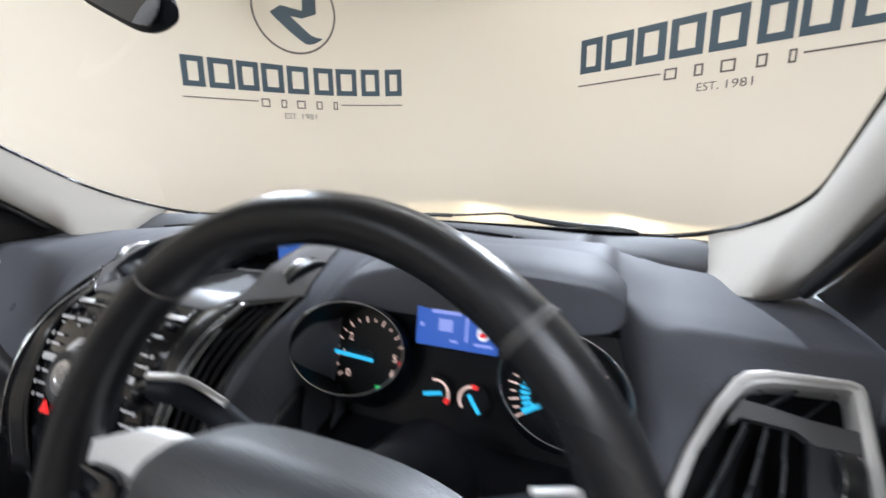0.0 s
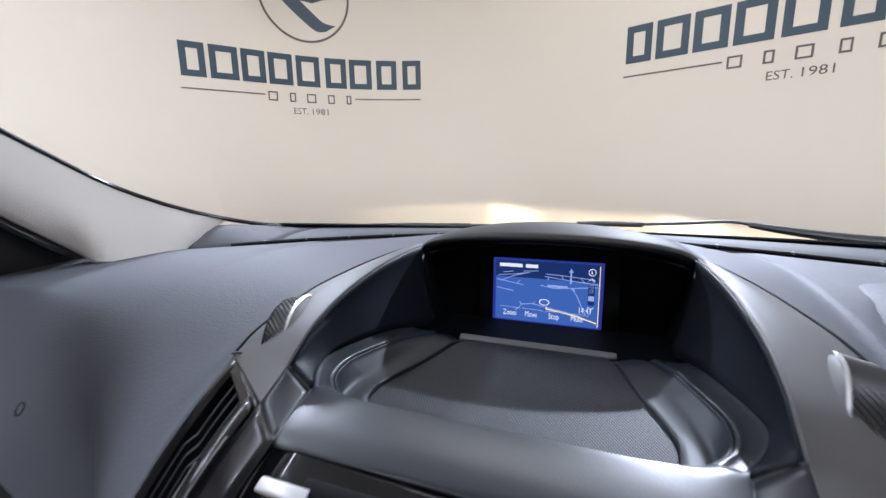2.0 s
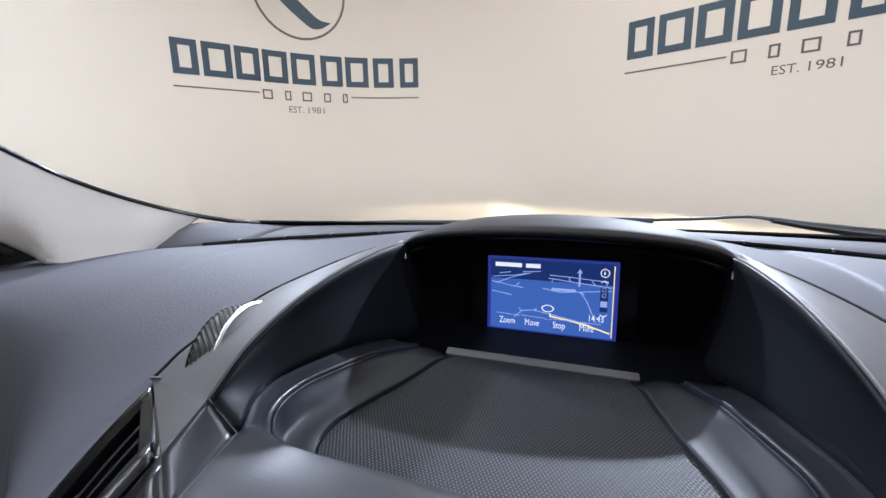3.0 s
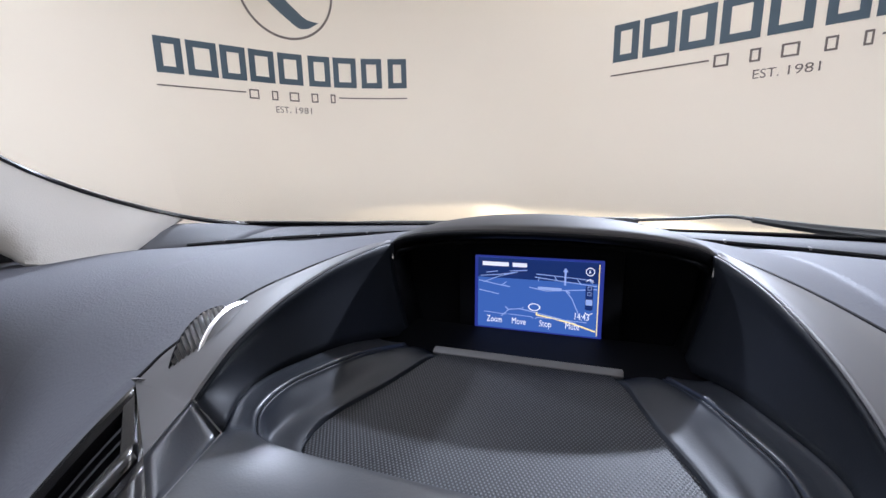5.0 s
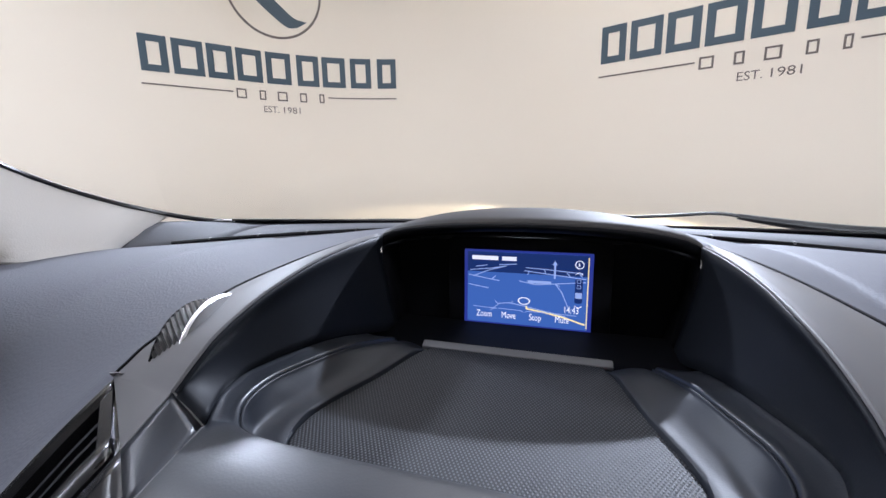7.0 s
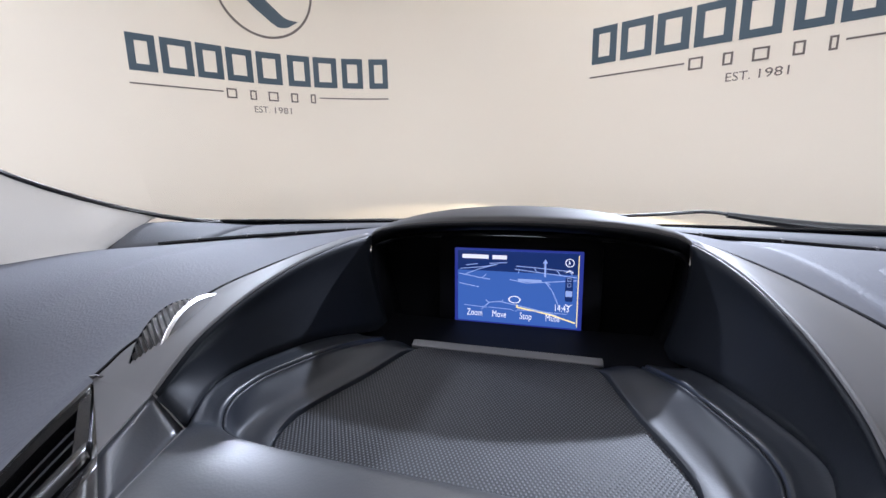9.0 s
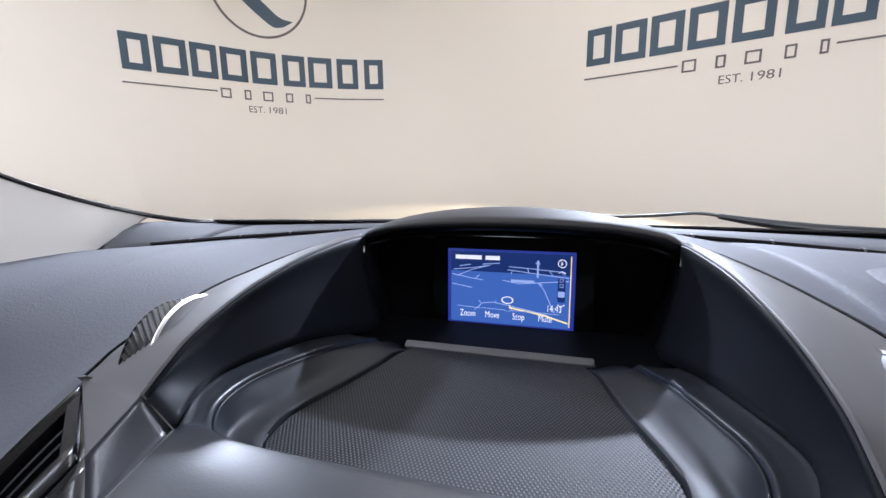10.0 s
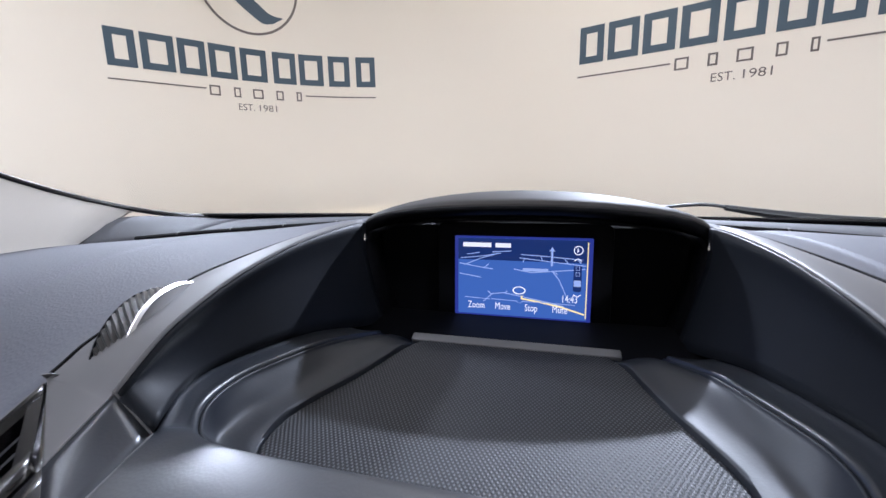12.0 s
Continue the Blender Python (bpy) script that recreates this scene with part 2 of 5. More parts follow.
def slab(outline, m, depth, bm=None, round_by=0.0):
    """A flat plate: an outline in the local x-y plane, from local z 0 up to depth."""
    bm = bm or bmesh.new()
    low = [bm.verts.new(m @ Vector((x, y, 0))) for x, y in outline]
    top = [bm.verts.new(m @ Vector((x, y, depth))) for x, y in outline]
    bm.faces.new(low[::-1])
    cap = bm.faces.new(top)
    for i in range(len(low)):
        j = (i + 1) % len(low)
        bm.faces.new((low[i], low[j], top[j], top[i]))
    if round_by:
        bmesh.ops.bevel(bm, geom=list(cap.edges), offset=round_by, segments=2, affect="EDGES", profile=0.5)
    return bm


def rounded(w, h, r, n=4):
    """The outline of a rectangle with round corners, about the origin."""
    out = []
    for cx, cy, a in ((w / 2 - r, h / 2 - r, 0), (r - w / 2, h / 2 - r, 90), (r - w / 2, r - h / 2, 180), (w / 2 - r, r - h / 2, 270)):
        for k in range(n + 1):
            t = radians(a + 90 * k / n)
            out.append((cx + r * math.cos(t), cy + r * math.sin(t)))
    return out


def disc(m, radius, depth, n=32, bm=None, round_by=0.0):
    return slab([(radius * math.cos(a), radius * math.sin(a)) for a in np.linspace(0, 2 * math.pi, n, endpoint=False)], m, depth, bm, round_by)


def hoop(m, radius, width, depth, n=48, start=0.0, stop=360.0, bm=None):
    """A flat ring, or a piece of one, about local z."""
    bm = bm or bmesh.new()
    whole = stop - start >= 360
    angles = np.linspace(radians(start), radians(stop), n, endpoint=not whole)
    rows = []
    for a in angles:
        c, s = math.cos(a), math.sin(a)
        rows.append([bm.verts.new(m @ Vector((r * c, r * s, z))) for r, z in
                     ((radius - width / 2, 0), (radius - width / 2, depth), (radius + width / 2, depth), (radius + width / 2, 0))])
    for i in range(len(rows) - (0 if whole else 1)):
        a, b = rows[i], rows[(i + 1) % len(rows)]
        for k in range(4):
            bm.faces.new((a[k], a[(k + 1) % 4], b[(k + 1) % 4], b[k]))
    if not whole:
        bm.faces.new(rows[0])
        bm.faces.new(rows[-1][::-1])
    return bm


def lathe(profile, m, n=40, bm=None):
    """A turned form: (radius, height) pairs about local z."""
    rows = [[tuple(m @ Vector((r * math.cos(a), r * math.sin(a), h))) for a in np.linspace(0, 2 * math.pi, n, endpoint=False)] for r, h in profile]
    return grid(rows, ring=True)


def lettering(body, size, m, depth=0.0004, align="CENTER", squeeze=1.0):
    """Words in the built-in font as a mesh, lying in the local x-y plane."""
    cu = bpy.data.curves.new("words", "FONT")
    cu.body, cu.size, cu.align_x, cu.extrude, cu.resolution_u = body, size, align, depth, 3
    ob = bpy.data.objects.new("words", cu)
    scene.collection.objects.link(ob)
    me = bpy.data.meshes.new_from_object(ob.evaluated_get(bpy.context.evaluated_depsgraph_get()))
    bpy.data.objects.remove(ob)
    bpy.data.curves.remove(cu)
    bm = bmesh.new()
    bm.from_mesh(me)
    bpy.data.meshes.remove(me)
    bmesh.ops.transform(bm, matrix=m @ Matrix.Diagonal((squeeze, 1, 1, 1)), verts=bm.verts)
    return bm


def frame_at(origin, right, up):
    """A pose whose local x is right, local y is up and local z comes out of the surface."""
    x = Vector(right).normalized()
    z = x.cross(Vector(up)).normalized()
    y = z.cross(x)
    m = Matrix((x, y, z)).transposed().to_4x4()
    m.translation = origin
    return m


# ---------------------------------------------------------------- the studio
# Front wall: a straight run, a wide round corner and another straight run, by the length along it.
RUN_L, BEND, CENTRE = 0.70, 1.9, (-0.931, 1.421)
ARC = BEND * radians(77.5)


def along(s, z, out=0.0):
    """The place at length s and height z on the front wall, out metres in front of it."""
    if s < RUN_L:
        x, y, a = -2.889 + 0.5736 * s, 1.937 + 0.8192 * s, radians(145)
    elif s < RUN_L + ARC:
        a = radians(145) - (s - RUN_L) / BEND
        x, y = CENTRE[0] + BEND * math.cos(a), CENTRE[1] + BEND * math.sin(a)
    else:
        u, a = s - RUN_L - ARC, radians(67.5)
        x, y = -0.205 + 0.9239 * u, 3.176 - 0.3827 * u
    return (x - out * math.cos(a), y - out * math.sin(a), z)


wall_s = [-4.0, -2.0, -0.6, 0.0] + list(np.linspace(RUN_L, RUN_L + ARC, 40)) + [4.0, 6.0, 8.2]
tagged(part("wall_front", grid([[along(s, z) for z in (0, 1.2, 2.4, CEILING)] for s in wall_s]), WALL, thick=0.12, offset=1.0),
       "cream painted studio wall with a wide rounded corner", "wall", kind="structure")
left_end, right_end = along(-4.0, 0), along(8.2, 0)


def plain_wall(name, a, b):
    d = Vector((b[0] - a[0], b[1] - a[1], 0))
    m = Matrix.Translation(((a[0] + b[0]) / 2, (a[1] + b[1]) / 2, CEILING / 2)) @ Matrix.Rotation(math.atan2(d.y, d.x), 4, "Z")
    tagged(part(name, box(m, d.length, 0.12, CEILING), WALL, smooth=False), "plain cream painted studio wall", "wall", kind="structure")


plain_wall("wall_west", (left_end[0] - 0.06, left_end[1]), (left_end[0] - 0.06, -7.0))
plain_wall("wall_east", (right_end[0] + 0.06, right_end[1]), (right_end[0] + 0.06, -7.0))
plain_wall("wall_south", (left_end[0] - 0.12, -7.06), (right_end[0] + 0.12, -7.06))
tagged(part("floor", box(pose(-0.2, -1.5, -0.05), 12, 13, 0.1), FLOOR, smooth=False), "smooth grey painted studio floor", "floor", kind="structure")
tagged(part("ceiling", box(pose(-0.2, -1.5, CEILING + 0.05), 12, 13, 0.1), CEIL, smooth=False), "plain white studio ceiling", "ceiling", kind="structure")


def ceiling_light(x, y, sx, sy):
    t = thing("ceiling_light", "flat white ceiling light panel, switched on", "ceiling light", "lights of the studio ceiling")
    t.location = (x, y, CEILING)
    bm = bmesh.new()
    for dx, dy, wx, wy in ((0, sy / 2, sx + 0.04, 0.04), (0, -sy / 2, sx + 0.04, 0.04), (sx / 2, 0, 0.04, sy - 0.04), (-sx / 2, 0, 0.04, sy - 0.04)):
        box(pose(dx, dy, -0.03), wx, wy, 0.06, bm)
    part("frame", bm, SATIN, t, smooth=False)
    part("diffuser", box(pose(0, 0, -0.03), sx - 0.042, sy - 0.042, 0.05), LAMPGLOW, t, smooth=False)


for lx, ly, sx, sy, watts, colour in LIGHTS:
    ceiling_light(lx, ly, sx, sy)


def studio_spotlight(place):
    t = thing("studio_spotlight", "small black spotlight hung from the studio ceiling, switched on", "spotlight", "spotlights of the studio ceiling")
    t.location = (place[0], place[1], CEILING)
    m = Matrix.Translation((-place[0], -place[1], -CEILING)) @ look(place, (0.0, -0.15, 1.05))
    part("can", lathe([(0.012, 0.16), (0.05, 0.15), (0.056, 0.10), (0.058, 0.02), (0.058, -0.03), (0.054, -0.03), (0.052, 0.03), (0.045, 0.06), (0.012, 0.07)], m, 28), BLACKTRIM, t, "black metal can")
    part("rod", tube([(0, 0, 0), (0, 0.03, (place[2] - CEILING) * 0.5), (0, 0.06, place[2] - CEILING + 0.06)], 0.009, 8, 4), BLACKTRIM, t)


for place, watts, size in SPOTS:
    studio_spotlight(place)


def wall_patch(corners, bm, out=0.002, n=6):
    """A thin vinyl shape on the wall from a quadrilateral in (length, height)."""
    (s0, a0), (s1, a1), (s2, b1), (s3, b0) = corners
    for o in (out,):
        low = [bm.verts.new(along(s0 + (s1 - s0) * k / n, a0 + (a1 - a0) * k / n, o)) for k in range(n + 1)]
        top = [bm.verts.new(along(s3 + (s2 - s3) * k / n, b0 + (b1 - b0) * k / n, o)) for k in range(n + 1)]
        for k in range(n):
            bm.faces.new((low[k], low[k + 1], top[k + 1], top[k]))
    return bm


def wall_sign(s0, z0, sway=0.0):
    """Vinyl emblem and bars on the wall; s0, z0: the left end of its thin rule."""
    t = thing("wall_sign", "slate blue vinyl emblem, bars and thin rules stuck to the wall", "sign", "signs on the front wall")
    bend = lambda s: s + sway * float(np.interp(s, [0.4, 0.63, 0.85, 1.1, 1.28, 1.45], [0, 0.5, 0.8, 1, 0.7, 0]))
    P = lambda s, z: (s0 + bend(s), z0 + z)
    rect = lambda a, b, c, d, bm: wall_patch((P(a, c), P(b, c), P(b, d), P(a, d)), bm)
    lo, hi, st = 0.085, 0.33, 0.046
    for a, b in ((0.01, 0.178), (0.206, 0.405), (0.428, 0.606), (0.63, 0.82), (0.85, 1.043), (1.09, 1.269), (1.296, 1.491), (1.534, 1.712), (1.767, 1.931)):
        bm = bmesh.new()
        rect(a, a + st, lo, hi, bm)
        rect(b - st, b, lo, hi, bm)
        rect(a + st, b - st, lo, lo + st, bm)
        rect(a + st, b - st, hi - st, hi, bm)
        part("block", bm, NAVY, t, smooth=False, thick=0.0015, offset=0)
    for a, b in ((0.0, 0.588), (1.335, 1.93)):
        part("rule", rect(a, b, -0.006, 0.004, bmesh.new()), TAUPE, t, "thin taupe rule", smooth=False, thick=0.0015, offset=0)
    for a, b in ((0.61, 0.685), (0.782, 0.832), (0.922, 1.0), (1.1, 1.157), (1.26, 1.302)):
        bm = bmesh.new()
        w = 0.011
        rect(a, a + w, -0.047, 0.027, bm)
        rect(b - w, b, -0.047, 0.027, bm)
        rect(a + w, b - w, -0.047, -0.047 + w, bm)
        rect(a + w, b - w, 0.027 - w, 0.027, bm)
        part("small_block", bm, TAUPE, t, "small taupe block", smooth=False, thick=0.0015, offset=0)
    for words, a, wide in (("EST.", 0.806, 0.118), ("1981", 0.962, 0.134)):
        bm = lettering(words, 0.073, Matrix.Identity(4), 0.0, "LEFT", 1.0)
        xs = [v.co.x for v in bm.verts]
        k = wide / (max(xs) - min(xs))
        for v in bm.verts:
            v.co = along(s0 + bend(a + (v.co.x - min(xs)) * k), z0 - 0.143 + v.co.y, 0.002)
        part("words", bm, TAUPE, t, "taupe lettering", smooth=False)
    # ring and the slanted mark inside it
    bm = bmesh.new()
    rows = []
    for a in np.linspace(0, 2 * math.pi, 72, endpoint=False):
        rows.append([bm.verts.new(along(s0 + 0.957 + r * math.cos(a), z0 + 0.805 + r * math.sin(a), 0.002)) for r in (0.35, 0.368)])
    for i in range(72):
        a, b = rows[i], rows[(i + 1) % 72]
        bm.faces.new((a[0], a[1], b[1], b[0]))
    part("ring", bm, TAUPE, t, "thin round taupe ring", smooth=False, thick=0.0015, offset=0)
    bm = bmesh.new()
    wall_patch((P(0.75, 0.775), P(1.02, 0.75), P(1.15, 0.80), P(0.84, 0.84)), bm)
    wall_patch((P(1.02, 0.752), P(1.15, 0.802), P(1.15, 1.02), P(1.04, 1.0)), bm)
    upper = glide([(0.75, 0.775), (0.88, 0.78), (1.0, 0.69), (1.1, 0.61), (1.2, 0.59)], 5)
    lower = glide([(0.75, 0.765), (0.82, 0.70), (0.93, 0.61), (1.04, 0.535), (1.12, 0.54)], 5)
    for i in range(len(upper) - 1):
        wall_patch((P(*lower[i]), P(*lower[i + 1]), P(*upper[i + 1]), P(*upper[i])), bm, n=1)
    part("mark", bm, NAVY, t, "slate blue slanted mark", smooth=False, thick=0.0015, offset=0)


wall_sign(0.0, 1.805)
wall_sign(3.677, 1.813, 0.04)


# ---------------------------------------------------------------- the car's shell
WIDE, RAKE, CORNER = 0.758, 0.5105, 0.222
LOWEDGE = [(0.645, 0.095, 1.053), (0.660, -0.0174, 1.056), (0.70, -0.04, 1.08), (0.707, -0.17, 1.19), (0.70, -0.33, 1.305), (0.67, -0.52, 1.42), (0.62, -0.70, 1.50)]


def half_width(s):
    """Half the windscreen's width s metres up its slope, with round lower corners."""
    w = WIDE * (1 - 0.144 * s)
    if s < CORNER:
        w -= 0.9 * CORNER * (1 - math.sqrt(max(0.0, 1 - (1 - max(s, 0.0) / CORNER) ** 2)))
    return w


def glass_at(x, s):
    """The place on the windscreen: s metres up its slope from the lower edge at x."""
    return (x, 0.327 - 0.224 * x * x - math.cos(RAKE) * s, 1.0827 + 0.008 * x * x + math.sin(RAKE) * s + 0.15 * s * (1 - (x / WIDE) ** 2))


car = thing("car", "red car with a light cloth headliner, seen from the inside", "car")
steps = [0, 0.004, 0.012, 0.03, 0.06, 0.1, 0.15, 0.2, 0.26, 0.33, 0.42, 0.52, 0.64, 0.76, 0.86]
pane = part("windscreen", grid([[glass_at(k * half_width(s), s) for k in np.linspace(-1, 1, 33)] for s in steps]), GLASS, car, "clear raked windscreen")
pane.visible_shadow = False
pane.data.flip_normals()
# black printed border round the pane, one strip below and one up each side
low_edge = [glass_at(x, 0) for x in np.linspace(-half_width(0), half_width(0), 41)]
part("windscreen_border", grid([[(x, y + dy, z + dz) for x, y, z in low_edge] for dy, dz in ((0.03, -0.016), (0.0, -0.002), (-0.010, 0.0035))]), FRIT, car, "black border of the glass", thick=0.003)
for side in (-1, 1):
    rim = [glass_at(side * half_width(s), s) for s in steps]
    part("windscreen_border", tube([(x, y, z - 0.003) for x, y, z in rim], 0.0042, 8, 3), FRIT, car, "black border of the glass")
    # pillar trim: from the glass edge round to the door seal
    low = glide(LOWEDGE, 4)
    keys = np.linspace(0.032, 0.86, len(low))
    secs = []
    for i, s in enumerate(keys):
        g = np.array(glass_at(half_width(s), s)) - (0, 0, 0.005)
        lo = low[i]
        mid = (g + lo) / 2 + np.array((-0.016, -0.014, -0.002)) * min(1.0, i / 6)
        secs.append(mirror([tuple(g + (0.004, 0.006, 0)), tuple(g), tuple(g * 0.7 + mid * 0.3 + np.array((-0.003, -0.002, 0)) * min(1.0, i / 6)), tuple(mid), tuple(mid * 0.3 + lo * 0.7 + np.array((-0.005, -0.004, 0)) * min(1.0, i / 6)), tuple(lo), tuple(lo + (0.03, 0.015, 0))], side))
    part("pillar_trim", loft(secs, 3, 1), PILLAR, car, "greige cloth pillar trim", thick=0.006, offset=1.0)
    part("pillar_seal", tube([(side * (q[0] + 0.006), q[1] - 0.006, q[2] - 0.004) for q in low[8::4]], 0.006, 8), RUBBER, car, "black door seal")
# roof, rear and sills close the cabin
roof_rows = []
for y, z in ((-0.35, 1.50), (-0.5, 1.525), (-0.65, 1.536), (-0.8, 1.545), (-0.92, 1.547), (-1.3, 1.55), (-2.0, 1.52), (-2.2, 1.50), (-2.6, 1.45)):
    roof_rows.append([(x, y - 0.12 * (x / 0.6) ** 2, z - 0.07 * abs(x / 0.62) ** 3) for x in np.linspace(-0.64, 0.64, 17)])
roof = grid(roof_rows)
# opening and pane added in the unseen roof so rear lamps reach the dash
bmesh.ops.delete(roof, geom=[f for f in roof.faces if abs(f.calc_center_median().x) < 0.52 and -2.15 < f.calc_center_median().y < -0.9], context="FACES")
part("headliner", roof, PILLAR, car, "greige cloth headliner round an added opening for light", thick=0.05, offset=1.0)
added_pane = part("added_roof_pane", grid([[(x, y - 0.12 * (x / 0.6) ** 2, z - 0.07 * abs(x / 0.62) ** 3 + 0.053) for x in np.linspace(-0.6, 0.6, 13)] for y, z in ((-0.85, 1.546), (-1.3, 1.55), (-2.0, 1.52), (-2.25, 1.49))]), GLASS, car, "clear roof pane, added out of view to let light in")
added_pane.visible_shadow = False
part("rear_panel", box(pose(0, -2.75, 0.75, -12), 1.4, 0.1, 0.75), BLACKTRIM, car, smooth=False)
part("cabin_floor", box(pose(0, -1.0, 0.35), 1.46, 3.4, 0.06), BLACKTRIM, car, smooth=False)
part("bulkhead", box(pose(0, 0.30, 0.66), 1.46, 0.05, 0.6), BLACKTRIM, car, smooth=False)
for side in (-1, 1):
    for y in (-1.15, -2.15):
        part("side_pillar", tube([(side * 0.70, y, 0.95), (side * 0.69, y - 0.03, 1.2), (side * 0.62, y - 0.1, 1.5)], 0.06, 10, 4), PILLAR, car, "greige side pillar")
def car_wheel(x, y):
    side = 1 if x > 0 else -1
    m = frame_at((x, y, 0.325), (0, side, 0), (0, 0, 1))
    tyre = part("wheel", lathe([(0.22, -0.09), (0.29, -0.1), (0.32, -0.085), (0.325, 0.0), (0.32, 0.085), (0.29, 0.1), (0.22, 0.09)], m, 36), RUBBER, car, "black tyre on an alloy rim")
    rim = lathe([(0.225, -0.09), (0.225, 0.085), (0.20, 0.07), (0.06, 0.045), (0.03, 0.06), (0.001, 0.06)], m, 36)
    part("rim", rim, SATIN, tyre, "silver alloy rim")


for wx in (-0.76, 0.76):
    for wy in (0.62, -2.05):
        car_wheel(wx, wy)
for side in (-1, 1):
    wing = [mirror([(0.79, y, 0.36 if abs(y - 0.62) > 0.37 else 0.36 + 0.33 * math.sqrt(1 - ((y - 0.62) / 0.38) ** 2)), (0.82, y, 0.72), (0.81, y, 0.88 - 0.05 * max(0, y - 0.4)), (0.785, y, 0.955 - 0.08 * max(0, y - 0.2))], side) for y in np.linspace(0.12, 1.05, 20)]
    part("wing", loft(wing, 3, 1), RED, car, "glossy red front wing", thick=0.01)
    part("sill", box(pose(side * 0.79, -0.72, 0.33), 0.06, 1.7, 0.14, round_by=0.015), RED, car, "glossy red sill")
# bonnet and scuttle
bon = []
for x in np.linspace(-0.78, 0.78, 27):
    k = abs(x) / 0.78
    bulge = 0.014 * math.exp(-((abs(x) - 0.42) / 0.1) ** 2)
    bon.append([(x, y - 0.28 * k * k, z - 0.09 * k ** 3 + bulge * w) for y, z, w in ((0.52, 1.03, 0.5), (0.65, 1.022, 0.9), (0.82, 1.0, 1), (1.0, 0.965, 1), (1.15, 0.92, 0.8), (1.24, 0.86, 0.3), (1.27, 0.78, 0))])
part("bonnet", loft(bon, 4, 1), RED, car, "glossy red bonnet", thick=0.015)
part("scuttle", grid([[(x, y - 0.3 * x * x, z) for x in np.linspace(-0.72, 0.72, 21)] for y, z in ((0.37, 1.062), (0.44, 1.045), (0.5, 1.04), (0.53, 1.0))]), RUBBER, car, "black plastic scuttle below the windscreen", thick=0.006)
# headlamps: housing with the shield that cuts the beam off at the top
for side in (-1, 1):
    lamp = part("headlamp", lathe([(0.02, -0.03), (0.06, 0.0), (0.075, 0.06), (0.078, 0.1)], look((side * 0.64, HEAD_Y - 0.02, HEAD_Z), (side * 0.64, -3, HEAD_Z)) , 24), CHROME, car, "headlamp, switched on", thick=0.003)
    cut = [(-0.2, 0.0068), (-0.06, 0.0092), (-0.012, 0.0098), (0.012, 0.0066), (0.2, 0.0058), (0.2, 0.12), (-0.2, 0.12)]
    part("shield", slab(cut, frame_at((side * 0.64, HEAD_Y + 0.155, HEAD_Z), (1, 0, 0), (0, 0, 1)), 0.002), CAVE, lamp, "beam shield", smooth=False)


def car_door(side):
    M = lambda pts: mirror(pts, side)
    d = part("door", loft([M([(0.785, y, 1.05 - 0.02 * k), (0.765, y, 1.045 - 0.02 * k), (0.745, y, 1.03 - 0.02 * k), (0.735, y, 0.93), (0.74, y, 0.75), (0.76, y, 0.42)]) for k, y in enumerate((0.10, -0.1, -0.4, -0.8, -1.12))], 3, 3),
             BLACKTRIM, car, "black plastic door, closed", thick=0.03, offset=1.0)
    # corner panel that carries the outside mirror
    outline = [(0.05, 1.0), (-0.45, 1.0), (-0.45, 1.12), (-0.36, 1.33), (-0.33, 1.318), (-0.18, 1.212), (-0.10, 1.15), (-0.02, 1.085), (0.05, 1.04)]
    bm = slab([(-y, z) for y, z in outline], frame_at((side * 0.74, 0, 0), (0, -1, 0), (0, 0, 1)), 0.012 * -side, round_by=0.0)
    part("corner_panel", bm, BLACKTRIM, d, "matt black mirror corner panel", smooth=False)
    part("window_bead", tube(M([(0.75, 0.05, 1.05), (0.747, -0.2, 1.032), (0.745, -0.6, 1.01), (0.745, -1.12, 0.99)]), 0.009, 8), RUBBER, d)


for side in (-1, 1):
    car_door(side)


# ---------------------------------------------------------------- dashboard
dash = thing("dashboard", "charcoal soft-touch dashboard with a hooded centre tray", "dashboard")
# sections of the dash skin from the rear slot over the top and down the front: y, z
OUTER = [(0.085, 1.055), (0.05, 1.057), (0.0, 1.057), (-0.06, 1.056), (-0.12, 1.052), (-0.148, 1.042), (-0.205, 0.99), (-0.262, 0.932), (-0.265, 0.83), (-0.2, 0.7)]
VENTX = [(0.11, 1.06), (0.07, 1.062), (0.0, 1.062), (-0.06, 1.06), (-0.12, 1.057), (-0.15, 1.047), (-0.205, 0.994), (-0.262, 0.936), (-0.265, 0.83), (-0.2, 0.7)]
MIDDLE = [(0.155, 1.073), (0.10, 1.078), (0.03, 1.08), (-0.05, 1.074), (-0.12, 1.058), (-0.17, 1.03), (-0.20, 0.98), (-0.215, 0.91), (-0.22, 0.83), (-0.2, 0.7)]
INNER = [(0.18, 1.084), (0.11, 1.094), (0.03, 1.098), (-0.05, 1.094), (-0.12, 1.082), (-0.18, 1.061), (-0.24, 1.028), (-0.285, 0.98), (-0.315, 0.9), (-0.32, 0.75)]
